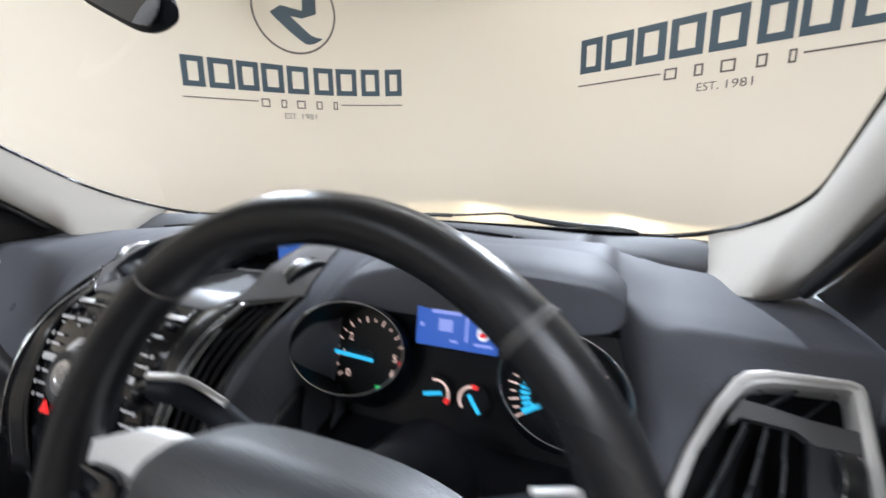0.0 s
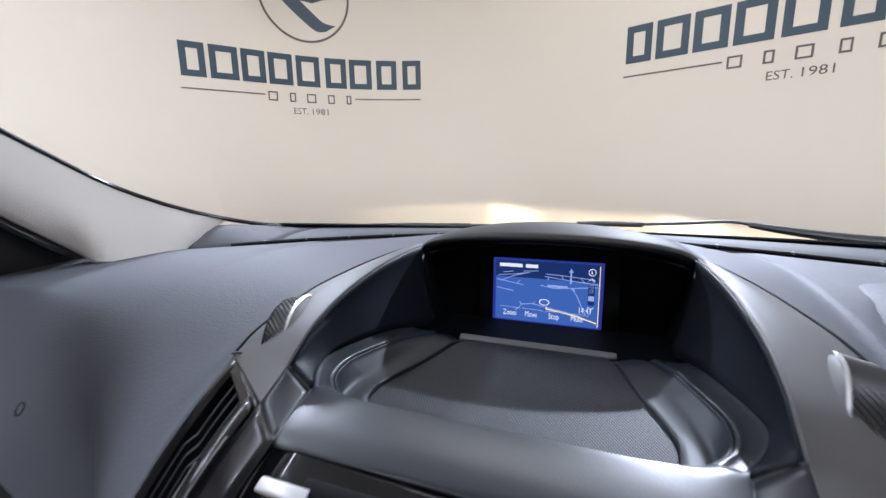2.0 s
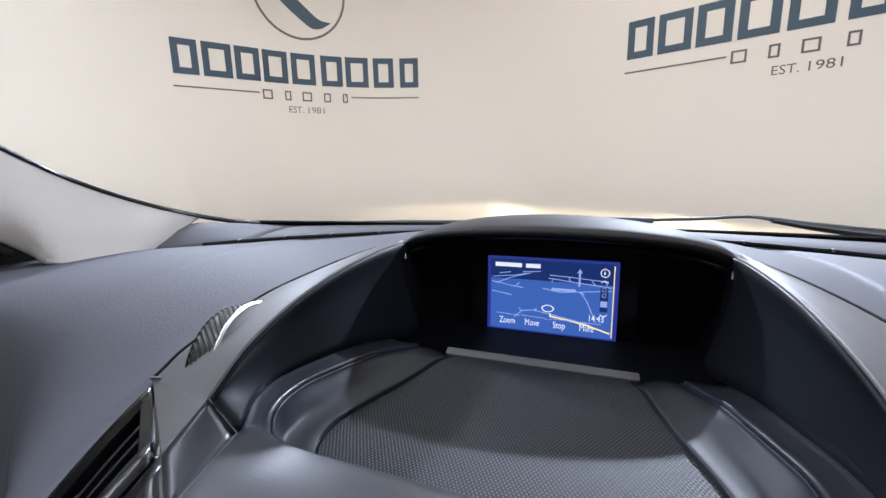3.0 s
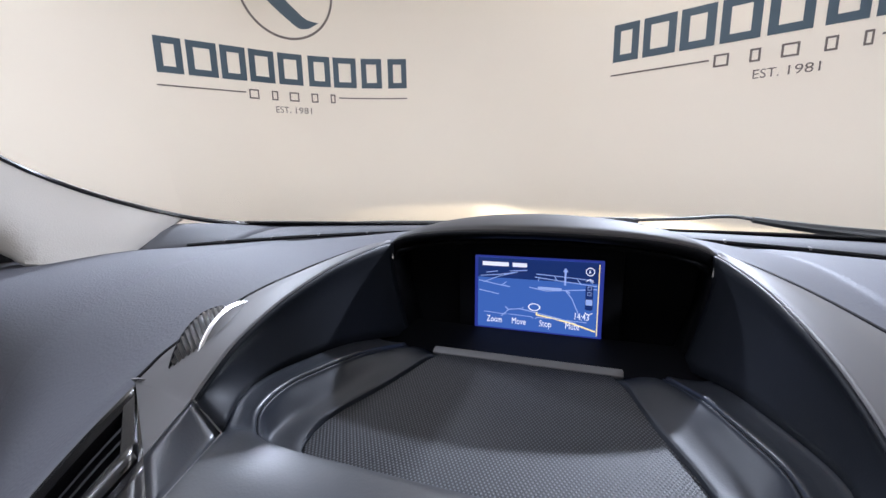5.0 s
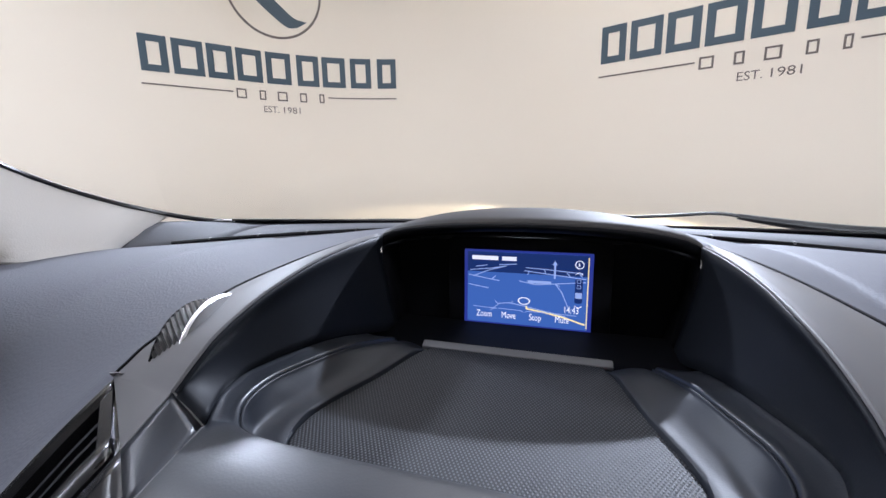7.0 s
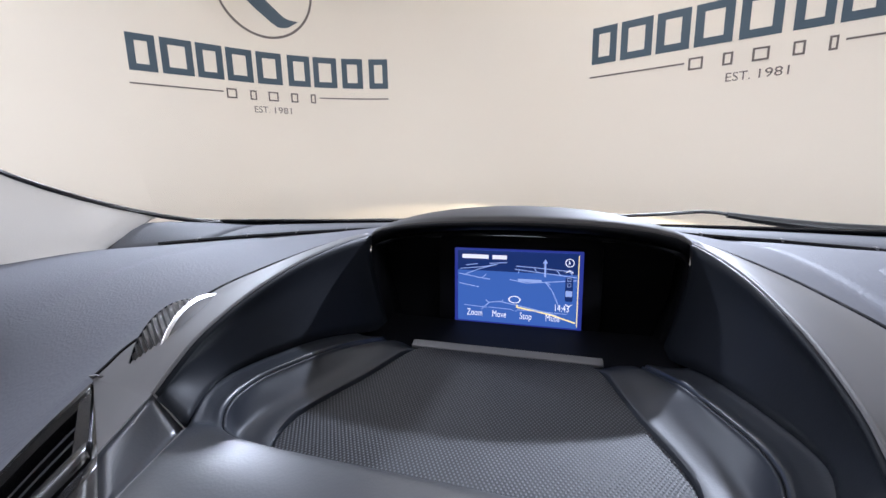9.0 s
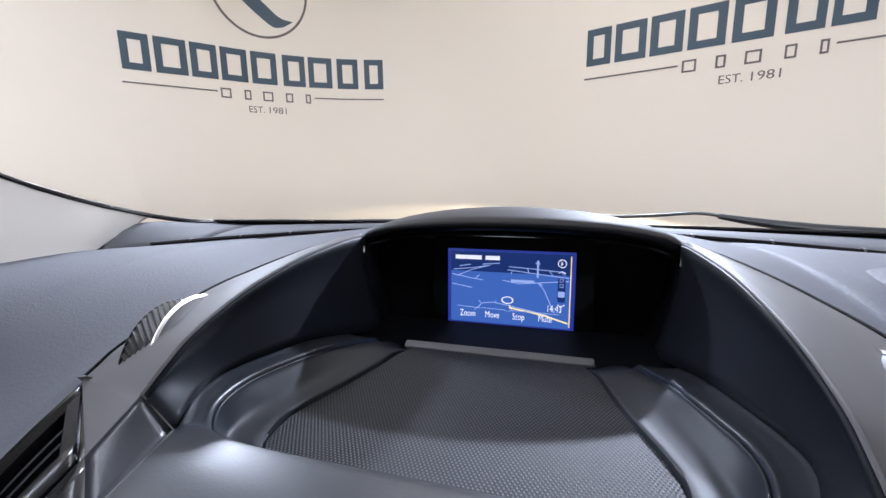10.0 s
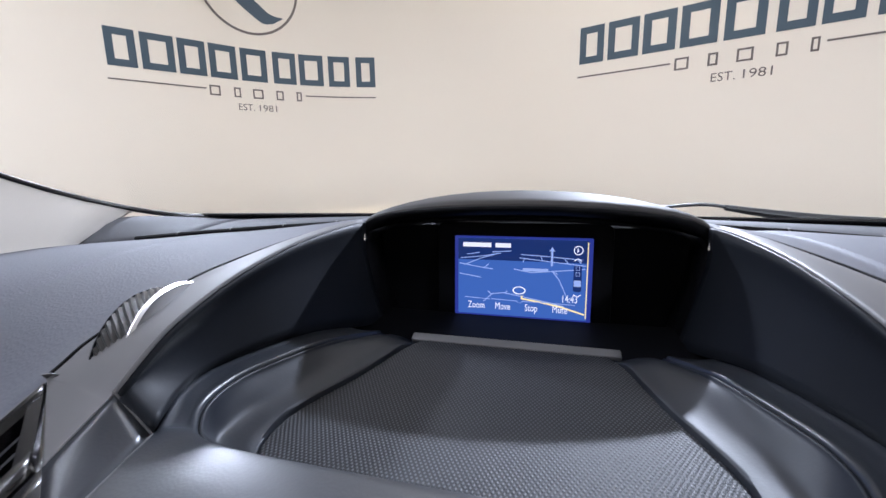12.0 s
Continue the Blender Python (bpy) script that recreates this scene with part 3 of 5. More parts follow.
# edge against the centre trim: x, y, z
EDGEB = [(0.115, 0.195, 1.092), (0.122, 0.10, 1.109), (0.131, -0.02, 1.1125), (0.158, -0.08, 1.1055), (0.177, -0.14, 1.0945), (0.190, -0.195, 1.0745), (0.194, -0.213, 1.062), (0.187, -0.275, 1.034), (0.181, -0.325, 0.988), (0.174, -0.36, 0.88)]
sec = lambda x, yz: [(x, y, z) for y, z in yz]
blend = lambda a, b, k: [(p[0] * (1 - k) + q[0] * k, p[1] * (1 - k) + q[1] * k) for p, q in zip(a, b)]
left_secs = [sec(0.75, OUTER), sec(0.69, OUTER), sec(0.6, VENTX), sec(0.5, blend(VENTX, MIDDLE, 0.5)), sec(0.41, MIDDLE), sec(0.388, blend(MIDDLE, INNER, 0.02)), sec(0.374, blend(MIDDLE, INNER, 0.09)), sec(0.31, blend(MIDDLE, INNER, 0.52)), sec(0.235, INNER), EDGEB]


# the side vents sit in holes of the pad: outline of the frame and of its opening, in the vent's own plane
VENT_OUT = [(-0.084, -0.074), (-0.066, -0.02), (-0.046, 0.022), (-0.031, 0.046), (-0.022, 0.054), (-0.007, 0.058), (0.045, 0.060), (0.0515, 0.058), (0.0535, 0.052), (0.054, -0.02), (0.052, -0.077), (-0.08, -0.079)]
VENT_IN = [(-0.072, -0.066), (-0.056, -0.018), (-0.037, 0.018), (-0.024, 0.037), (-0.016, 0.043), (-0.004, 0.047), (0.041, 0.0515), (0.045, 0.0505), (0.0458, 0.046), (0.0455, -0.02), (0.044, -0.067), (-0.069, -0.069)]
vent_mid = lambda k: [(a[0] * (1 - k) + c[0] * k, a[1] * (1 - k) + c[1] * k) for a, c in zip(VENT_OUT, VENT_IN)]
vent_pose = lambda s: frame_at((s * 0.65, -0.217, 1.0), (1, -0.05 * s, 0), (0, 1, 1))


def vent_hole(bm, s):
    """Opens the pad behind a side vent."""
    inv, ring, gone = vent_pose(s).inverted(), vent_mid(0.45), []
    for f in bm.faces:
        q = inv @ f.calc_center_median()
        x, y, hits = s * q.x, q.y, 0
        for (ax, ay), (cx, cy) in zip(ring, ring[1:] + ring[:1]):
            if (ay > y) != (cy > y) and x < (cx - ax) * (y - ay) / (cy - ay) + ax:
                hits += 1
        if hits % 2 and abs(q.z) < 0.09:
            gone.append(f)
    bmesh.ops.delete(bm, geom=gone, context="FACES")
    return bm


part("passenger_pad", vent_hole(loft([mirror(s, -1) for s in left_secs], 6, 8), -1), PAD, dash, "charcoal soft-touch dash pad", thick=0.003)
# driver's side: the front sinks back behind the instruments
SUNK = [(0.165, 1.078), (0.10, 1.091), (0.03, 1.0985), (-0.025, 1.0975), (-0.06, 1.078), (-0.075, 1.02), (-0.08, 0.96), (-0.15, 0.9), (-0.27, 0.87), (-0.29, 0.75)]
SIDEC = [(0.18, 1.084), (0.11, 1.094), (0.03, 1.099), (-0.05, 1.095), (-0.12, 1.083), (-0.18, 1.06), (-0.235, 1.026), (-0.275, 0.97), (-0.295, 0.88), (-0.3, 0.75)]
SIDEO = [(0.13, 1.066), (0.08, 1.068), (0.0, 1.07), (-0.06, 1.066), (-0.12, 1.058), (-0.155, 1.042), (-0.20, 0.995), (-0.25, 0.936), (-0.255, 0.83), (-0.2, 0.7)]
STEP = SIDEC[:6] + [(-0.196, 1.045), (-0.198, 0.99), (-0.205, 0.92), (-0.27, 0.75)]
DIP = SIDEC[:4] + SUNK[4:]
right_secs = [EDGEB, sec(0.199, SIDEC), sec(0.212, STEP), sec(0.226, blend(STEP, DIP, 0.4)), sec(0.24, DIP), sec(0.32, SUNK), sec(0.40, SUNK), sec(0.50, SUNK), sec(0.53, blend(SIDEO, SUNK, 0.4)), sec(0.56, SIDEO), sec(0.60, VENTX), sec(0.69, OUTER), sec(0.75, OUTER)]
part("driver_pad", vent_hole(loft(right_secs, 6, 6), 1), PAD, dash, "charcoal soft-touch dash pad", thick=0.003)
# the rear strip between the demister slot and the glass
rear = []
for x in np.linspace(-0.72, 0.72, 49):
    a = abs(x)
    y0 = 0.213 - 0.25 * a * a
    z0 = 1.092 - 0.07 * a ** 1.6
    yb = 0.327 - 0.224 * a * a + 0.02
    swell = min(1.0, max(0.0, (a - 0.5) / 0.12))
    rear.append([(x, y0 - 0.05, z0 - 0.016), (x, y0 - 0.004, z0 - 0.008), (x, y0 + 0.01, z0 + 0.003), (x, y0 * 0.5 + yb * 0.5, (z0 + 1.083) / 2 + 0.002 + 0.015 * swell), (x, yb, 1.077 + 0.003 * swell)])
part("rear_strip", loft(rear[8:41], 3, 1), STRIP, dash, "charcoal strip under the windscreen", thick=0.006)
part("rear_corner", loft(rear[:9], 3, 1), STRIP, dash, "charcoal domed corner under the windscreen", thick=0.006)
part("rear_corner", loft(rear[40:], 3, 1), STRIP, dash, "charcoal domed corner under the windscreen", thick=0.006)
# dark lower panel under the passenger's pad
low_panel = [[(x, y + 0.02, z + 0.004), (x, y, z), (x, y - 0.008, z - 0.02), (x, y - 0.004, 0.78), (x, y + 0.05, 0.66)] for x, y, z in
             ((-0.745, -0.272, 0.925), (-0.66, -0.274, 0.926), (-0.6, -0.274, 0.93), (-0.545, -0.268, 0.932), (-0.51, -0.258, 0.915), (-0.47, -0.247, 0.872), (-0.43, -0.24, 0.83), (-0.36, -0.25, 0.79))]
part("lower_panel", loft(low_panel, 4, 4), BLACKTRIM, dash, "matt black lower panel", thick=0.004)
for side in (-1, 1):
    slot = [(side * x, 0.205 - 0.25 * x * x, 1.0925 - 0.07 * x ** 1.6) for x in np.linspace(0.15, 0.56, 9).tolist()]
    part("demister_slot", tube(slot, 0.0042, 6, 2, flat=0.7), CAVE, dash, "narrow black demister slot")
for x in np.linspace(-0.5, 0.5, 14):
    if abs(x) > 0.14:
        part("slot_bridge", box(pose(x, 0.205 - 0.25 * x * x, 1.0945 - 0.07 * abs(x) ** 1.6, 0, 0, -25 * x), 0.0022, 0.008, 0.003), SHOULDER, dash, smooth=False)

# hood over the display
arch = lambda w, top, low, y, n=15, power=0.85: [(w * math.sin(a), y(math.sin(a)) if callable(y) else y, low + (top - low) * max(0.0, math.cos(a)) ** power) for a in np.linspace(-math.pi / 2, math.pi / 2, n)]
hood = [arch(0.1285, 1.1288, 1.1075, lambda u: -0.036 + 0.016 * u * u, 21), arch(0.1288, 1.1335, 1.1105, lambda u: -0.028 + 0.013 * u * u, 21, 0.95), arch(0.1300, 1.1375, 1.1105, 0.0, 21, 1.2),
        arch(0.1300, 1.1325, 1.108, 0.05, 21, 1.2), arch(0.128, 1.1215, 1.1035, 0.11, 21, 1.2), arch(0.128, 1.107, 1.095, 0.165, 21, 1.0), arch(0.127, 1.0915, 1.086, 0.2, 21, 1.0)]
part("display_hood", loft(hood, 1, 4), HOODSKIN, dash, "pewter hood over the display", thick=0.004)
part("hood_lip", loft([arch(0.1284, 1.1285, 1.1072, lambda u: -0.0365 + 0.0165 * u * u), arch(0.1284, 1.1255, 1.1035, lambda u: -0.0375 + 0.0175 * u * u), arch(0.1282, 1.122, 1.1, lambda u: -0.031 + 0.011 * u * u), arch(0.1278, 1.119, 1.097, lambda u: -0.014 - 0.005 * u * u)], 1, 3), CAVE, dash, "dull black inner lip", thick=0.0012)
# highlight on the seam beside the hood, drawn as a thin silver bar
for side in (-1, 1):
    part("seam_glint", tube([(side * 0.1298, -0.0215, 1.1125), (side * 0.1272, -0.0225, 1.106), (side * 0.1262, -0.0235, 1.098)], 0.0010, 6, 3), SATIN, dash, "seam between hood and tray side, its highlight a fine pale line")
part("sensor_panel", grid([[(x, y, z - 0.75 * x * x + 0.0012) for x in np.linspace(-0.062, 0.05, 9)] for y, z in ((0.085, 1.127), (0.11, 1.1215), (0.135, 1.1145), (0.155, 1.1095))]), PIANO, dash, "small gloss black panel", thick=0.003)
# dark lining round the display
lining = []
for k, y in ((1.0, -0.021), (0.995, -0.005), (0.99, 0.012)):
    lining.append([(-0.116 * k, y, 1.026)] + [(-0.1275 * k, y, 1.07)] + arch(0.1283 * k, 1.119, 1.098, y, 11) + [(0.1275 * k, y, 1.07), (0.116 * k, y, 1.026)])
part("lining", grid(lining), CAVE, dash, "dull black lining", thick=0.003)
part("back_panel", box(pose(0, 0.014, 1.063), 0.25, 0.006, 0.088), CAVE, dash, "dull black back panel", smooth=False)

# centre trim, both sides
EDGEA = [(0.1285, -0.02, 1.1125), (0.1285, -0.05, 1.1135), (0.13, -0.08, 1.1125), (0.131, -0.11, 1.1105), (0.1315, -0.14, 1.1065), (0.132, -0.17, 1.1005), (0.1315, -0.2, 1.0915), (0.1308, -0.216, 1.0835), (0.1308, -0.2288, 1.0747)]
EDGEO = [(0.132, -0.02, 1.113), (0.145, -0.05, 1.1105), (0.158, -0.08, 1.106), (0.168, -0.11, 1.101), (0.177, -0.14, 1.095), (0.185, -0.17, 1.085), (0.190, -0.195, 1.0755), (0.192, -0.206, 1.069), (0.193, -0.213, 1.065)]
RIDGE = [(0.116, -0.02, 1.028), (0.117, -0.05, 1.034), (0.1208, -0.083, 1.0445), (0.1228, -0.114, 1.0535), (0.1272, -0.144, 1.0586), (0.1328, -0.17, 1.0607), (0.1335, -0.19, 1.0618), (0.1255, -0.2105, 1.0625), (0.1122, -0.2315, 1.0625)]
VCOR, RADTOP = (0.1303, -0.2537, 1.0632), (0.1055, -0.271, 1.0575)
for side in (-1, 1):
    inner_wall = []
    for a, r in zip(EDGEA, RIDGE):
        a, r = np.array(a), np.array(r)
        inner_wall.append(mirror([tuple(a), tuple(a * 0.72 + r * 0.28 + (0.004, 0, 0)), tuple(a * 0.35 + r * 0.65 + (0.003, 0, 0)), tuple(r)], side))
    part("tray_side", loft(inner_wall, 3, 3), WING, dash, "smooth black side of the tray", thick=0.003)
    top = []
    for a, o in zip(EDGEA, EDGEO):
        a, o = np.array(a), np.array(o)
        top.append(mirror([tuple(a), tuple(a * 0.85 + o * 0.15 + (0, 0, 0.0012)), tuple(a * 0.5 + o * 0.5 + (0, 0, 0.0022)), tuple(o)], side))
    # towards the radio the trim runs out to the corner of the vent
    c, o, v = np.array(EDGEA[-1]), np.array(EDGEO[-1]), np.array(VCOR)
    for k in (0.2, 0.45, 0.72, 1.0):
        a, w = c * (1 - k) + v * k, o + (v - o) * 0.08 * k
        top.append(mirror([tuple(a), tuple(a * 0.85 + w * 0.15 + (0, 0, 0.0012 * (1 - k))), tuple(a * 0.5 + w * 0.5 + (0, 0, 0.0022 * (1 - k))), tuple(w)], side))
    trim = loft(top, 14, 8)
    hub_at, axle = Vector((side * 0.1625, -0.172, 1.0505)), Vector((side * 0.95, -0.2, -0.16)).normalized()
    opened = []
    for f in trim.faces:
        q = f.calc_center_median() - hub_at
        h = q.dot(axle)
        if -0.0088 < h < 0.0105 and (q - axle * h).length < 0.0455:
            opened.append(f)
    bmesh.ops.delete(trim, geom=opened, context="FACES")
    part("shoulder_trim", trim, SHOULDER, dash, "satin pewter trim beside the tray", thick=0.003)
    lip = [tuple(v * (1 - k) + o * k) for k in np.linspace(0, 1, 6)]
    part("trim_lip", grid([mirror([(x, y + 0.001, z - 0.0005) for x, y, z in lip], side), mirror([(x - 0.001, y - 0.006, z - 0.006) for x, y, z in lip], side), mirror([(x, y - 0.004, z - 0.03) for x, y, z in lip], side)]), VENTBLACK, dash, "dark lip over the vent", thick=0.002)
    part("edge_bead", tube(mirror(EDGEA, side), 0.0011, 8, 4), SHOULDER, dash, "fine bright edge")
    part("seam", tube(mirror(EDGEO, side), 0.0013, 6, 4), CAVE, dash, "dark seam against the dash pad")
    # sloping facet that runs down beside the radio
    rows = []
    for k in np.linspace(0, 1, 7):
        a, r = np.array(EDGEA[-1]) * (1 - k) + np.array(VCOR) * k, np.array(RIDGE[-1]) * (1 - k) + np.array(RADTOP) * k
        rows.append(mirror([tuple(a * (1 - w) + r * w) for w in np.linspace(0, 1, 7)], side))
    part("front_facet", grid(rows), DECK, dash, "satin graphite facet beside the radio", thick=0.003)
    part("lower_facet", loft([mirror([VCOR, tuple((np.array(VCOR) + RADTOP) / 2), RADTOP], side),
                              mirror([(0.1325, -0.28, 1.049), (0.12, -0.291, 1.047), (0.1065, -0.297, 1.045)], side),
                              mirror([(0.132, -0.305, 1.035), (0.119, -0.313, 1.031), (0.106, -0.318, 1.026)], side),
                              mirror([(0.131, -0.329, 1.014), (0.119, -0.332, 1.008), (0.1055, -0.335, 1.0)], side),
                              mirror([(0.128, -0.366, 0.95), (0.116, -0.362, 0.945), (0.104, -0.358, 0.94)], side),
                              mirror([(0.125, -0.38, 0.86), (0.114, -0.376, 0.86), (0.10, -0.37, 0.86)], side)], 2, 4), VENTBLACK, dash, "satin black facet beside the radio", thick=0.003)
    for line in ([EDGEA[-1], VCOR], [RIDGE[-1], RADTOP]):
        part("edge_bead", tube(mirror(line, side), 0.0004, 6, 2), SHOULDER, dash, "fine bright edge")
    part("edge_bead", tube(mirror([EDGEA[-1], tuple((np.array(EDGEA[-1]) + RIDGE[-1]) / 2), RIDGE[-1]], side), 0.0005, 8, 3), SHOULDER, dash, "fine bright edge")


# tray surround: inner edge, outer edge and the groove round the mat, from the display round to the middle of the front
RIM = [((0.092, -0.075, 1.042), (0.1198, -0.07, 1.040), (0.058, -0.082)), ((0.0965, -0.10, 1.0495), (0.1218, -0.10, 1.0497), (0.0665, -0.098)),
       ((0.1015, -0.122, 1.0553), (0.1232, -0.118, 1.0545), (0.072, -0.118)), ((0.106, -0.1435, 1.0587), (0.1265, -0.141, 1.0583), (0.0785, -0.14)),
       ((0.1105, -0.16, 1.06), (0.131, -0.16, 1.06), (0.0845, -0.156)), ((0.115, -0.178, 1.0611), (0.1340, -0.178, 1.0612), (0.09, -0.171)),
       ((0.1153, -0.192, 1.0619), (0.1328, -0.194, 1.062), (0.0937, -0.184)), ((0.1132, -0.203, 1.0625), (0.1275, -0.2075, 1.0625), (0.0938, -0.197)),
       ((0.1095, -0.2125, 1.0625), (0.1205, -0.218, 1.0625), (0.0915, -0.207)), ((0.102, -0.222, 1.0625), (0.115, -0.2262, 1.0625), (0.087, -0.2135)),
       ((0.0965, -0.2265, 1.0625), (0.1122, -0.2315, 1.0625), (0.082, -0.2165)), ((0.088, -0.2295, 1.0625), (0.1088, -0.2512, 1.0602), (0.076, -0.218)),
       ((0.0795, -0.2305, 1.0625), (0.1055, -0.271, 1.0575), (0.07, -0.219)), ((0.07, -0.231, 1.0625), (0.085, -0.272, 1.0575), (0.062, -0.2195)),
       ((0.05, -0.2313, 1.0625), (0.055, -0.2723, 1.0575), (0.045, -0.22)), ((0.0, -0.2315, 1.0625), (0.0, -0.2725, 1.0575), (0.0, -0.22))]
RIM += [tuple((-p[0], *p[1:]) for p in row) for row in RIM[-2::-1]]
rim_rows, pocket_rows, groove = [], [], []
for n, (i, o, g) in enumerate(RIM):
    n = min(n, 30 - n)
    i, o, g = np.array(i), np.array(o), np.array((*g, 1.0455))
    across = lambda k, dz: tuple(i * (1 - k) + o * k + (0, 0, dz))
    soft = 0.0016 / np.linalg.norm(o - i)
    belly = -0.0007 if n < 10 else 0.0011
    outer = [across(1 - soft, 0.0004), across(1.0, 0.0)] if n < 12 else [across(1 - 2.5 * soft, 0.0004), across(1 - soft, -0.0004), tuple(o + (0, -0.0006, -0.002))][1:]
    rim_rows.append([across(0, -0.0022), across(0.25 * soft, -0.0008), across(soft, 0.0001), across(0.3, belly * 0.8), across(0.5, belly), across(0.72, belly * 0.8)] + outer)
    # the pocket's wall is a slope beside the mat and steep round its front corners
    st = min(1.0, max(0.0, (n - 5) / 3))
    mixed = lambda a, b: a * (1 - st) + b * st
    down = lambda k, z: (i[0] * (1 - k) + g[0] * k, i[1] * (1 - k) + g[1] * k, z)
    low = min(1.044, i[2] - 0.006)
    pocket_rows.append([down(0.0, i[2] - 0.002), down(mixed(0.05, 0.02), i[2] - 0.0045), down(mixed(0.2, 0.05), low * 0.5 + i[2] * 0.5), down(mixed(0.46, 0.16), low + 0.003),
                        down(mixed(0.74, 0.45), low + 0.0008), down(0.95, low), down(0.985, low - 0.0006), down(1.0, 1.0395)])
    groove.append((g[0], g[1]))
part("tray_deck", loft(rim_rows, 3, 4), DECK, dash, "satin graphite rim and deck round the tray", thick=0.0025)
part("tray_pocket", loft(pocket_rows, 3, 4), POCKET, dash, "satin graphite pocket beside the mat", thick=0.0015)
part("deck_support", box(pose(0, -0.250, 1.048, 8), 0.205, 0.036, 0.012), WING, dash, smooth=False)
# floor of the tray: mat and the groove round it
mat_outline = [(x * 0.988, y * 1.0 + (0.0012 if y < -0.19 else 0.0)) for x, y in groove]
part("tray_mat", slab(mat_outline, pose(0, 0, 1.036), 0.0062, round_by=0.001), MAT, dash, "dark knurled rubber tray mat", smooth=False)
part("tray_floor", box(pose(0, -0.12, 1.030), 0.25, 0.24, 0.006), CAVE, dash, smooth=False)
# gloss shelf under the display and the bright bar in front of it
part("display_shelf", box(pose(0, -0.039, 1.027, 3), 0.116, 0.078, 0.004), SMOKED, dash, "gloss black shelf under the display", smooth=False)
part("shelf_bar", box(pose(0.0, -0.082, 1.0425, 20), 0.132, 0.007, 0.004, round_by=0.0012), SHOULDER, dash, "slim satin bar in front of the display")


# ---------------------------------------------------------------- thumbwheels beside the tray
def thumbwheel(side):
    c, r = Vector((side * 0.1625, -0.172, 1.0505)), 0.0472
    ax = Vector((side * 0.95, -0.2, -0.16)).normalized()
    z = ax
    x = z.cross(Vector((0, 0, 1))).normalized()
    y = z.cross(x)
    m = Matrix((x, y, z)).transposed().to_4x4()
    m.translation = c
    bm = bmesh.new()
    n, ribs = 132, np.linspace(-0.0068, 0.0078, 9)
    rows = []
    for k in range(n):
        a = 2 * math.pi * k / n
        ring = [(r - 0.003, -0.0078)] + [(r - (0.0 if (k + i) % 2 else 0.0013), h) for i, h in enumerate(ribs)] + [(r - 0.004, 0.009)]
        rows.append([bm.verts.new(m @ Vector((q * math.cos(a), q * math.sin(a), h))) for q, h in ring])
    for i in range(n):
        a, b = rows[i], rows[(i + 1) % n]
        for k in range(len(a) - 1):
            bm.faces.new((a[k], a[k + 1], b[k + 1], b[k]))
    bm.faces.new([q[0] for q in rows][::-1])
    bm.faces.new([q[-1] for q in rows])
    w = part("thumbwheel", bm, KNURL, dash, "black knurled vent thumbwheel", smooth=False)
    part("ring", lathe([(r - 0.002, -0.0072), (r + 0.0006, -0.0076), (r + 0.0005, -0.0083), (r - 0.001, -0.009)], m, 72), SATIN, w, "bright ring of the thumbwheel")
    part("ring", lathe([(r - 0.002, 0.0078), (r - 0.0005, 0.0084), (r - 0.001, 0.0095), (r - 0.004, 0.0104), (r - 0.01, 0.0106)], m, 48), WING, w, "dark rim of the thumbwheel")
    part("boss", lathe([(r - 0.0013, -0.009), (r - 0.003, -0.0115), (r - 0.0075, -0.0145), (r - 0.018, -0.0165)], m, 40), SHOULDER, w)


for side in (-1, 1):
    thumbwheel(side)


# ---------------------------------------------------------------- navigation display
nav = thing("navigation_display", "small lit display showing a blue road map", "display")
SCR = frame_at((0, -0.0015, 1.0665), (1, 0, 0), (0, 0.045, 1))
SW, SH = 0.110, 0.0675


def on_screen(u, v, d=0.0004):
    """A place on the display; u, v from its middle in halves of width and height."""
    return SCR @ Matrix.Translation((u * SW / 2, v * SH / 2, d))


part("bezel", slab(rounded(SW + 0.03, SH + 0.022, 0.006), SCR @ Matrix.Translation((0, 0, -0.006)), 0.004, round_by=0.001), CAVE, nav, "dull black bezel")
part("screen_rim", slab(rounded(SW, SH, 0.001), SCR @ Matrix.Translation((0, 0, -0.0018)), 0.001), SCREENRIM, nav, "indigo rim of the lit screen", smooth=False)
part("screen", slab(rounded(SW * 0.945, SH * 0.95, 0.0008), SCR @ Matrix.Translation((0.0, 0, -0.0012)), 0.001), SCREENBLUE, nav, "lit blue map", smooth=False)
for k in range(4):
    part("sky_band", box(on_screen(0, 0.88 - 0.13 * k, 0.00012 - 0.00002 * k), SW * 0.943, SH * 0.07, 0.0002), SCREENDARK, nav, "darker sky of the map", smooth=False)


def stroke(points, w, mat, name, label="", d=0.0002):
    """A line on the display."""
    bm = bmesh.new()
    p = [SCR @ Vector((u * SW / 2, v * SH / 2, d)) for u, v in points]
    nz = (SCR.to_3x3() @ Vector((0, 0, 1)))
    for a, b in zip(p, p[1:]):
        t = (b - a).normalized()
        s = t.cross(nz) * w / 2
        e = t * w * 0.3
        bm.faces.new([bm.verts.new(q) for q in (a - e - s, b + e - s, b + e + s, a - e + s)])
    return part(name, bm, mat, nav, label, smooth=False, thick=0.0002)


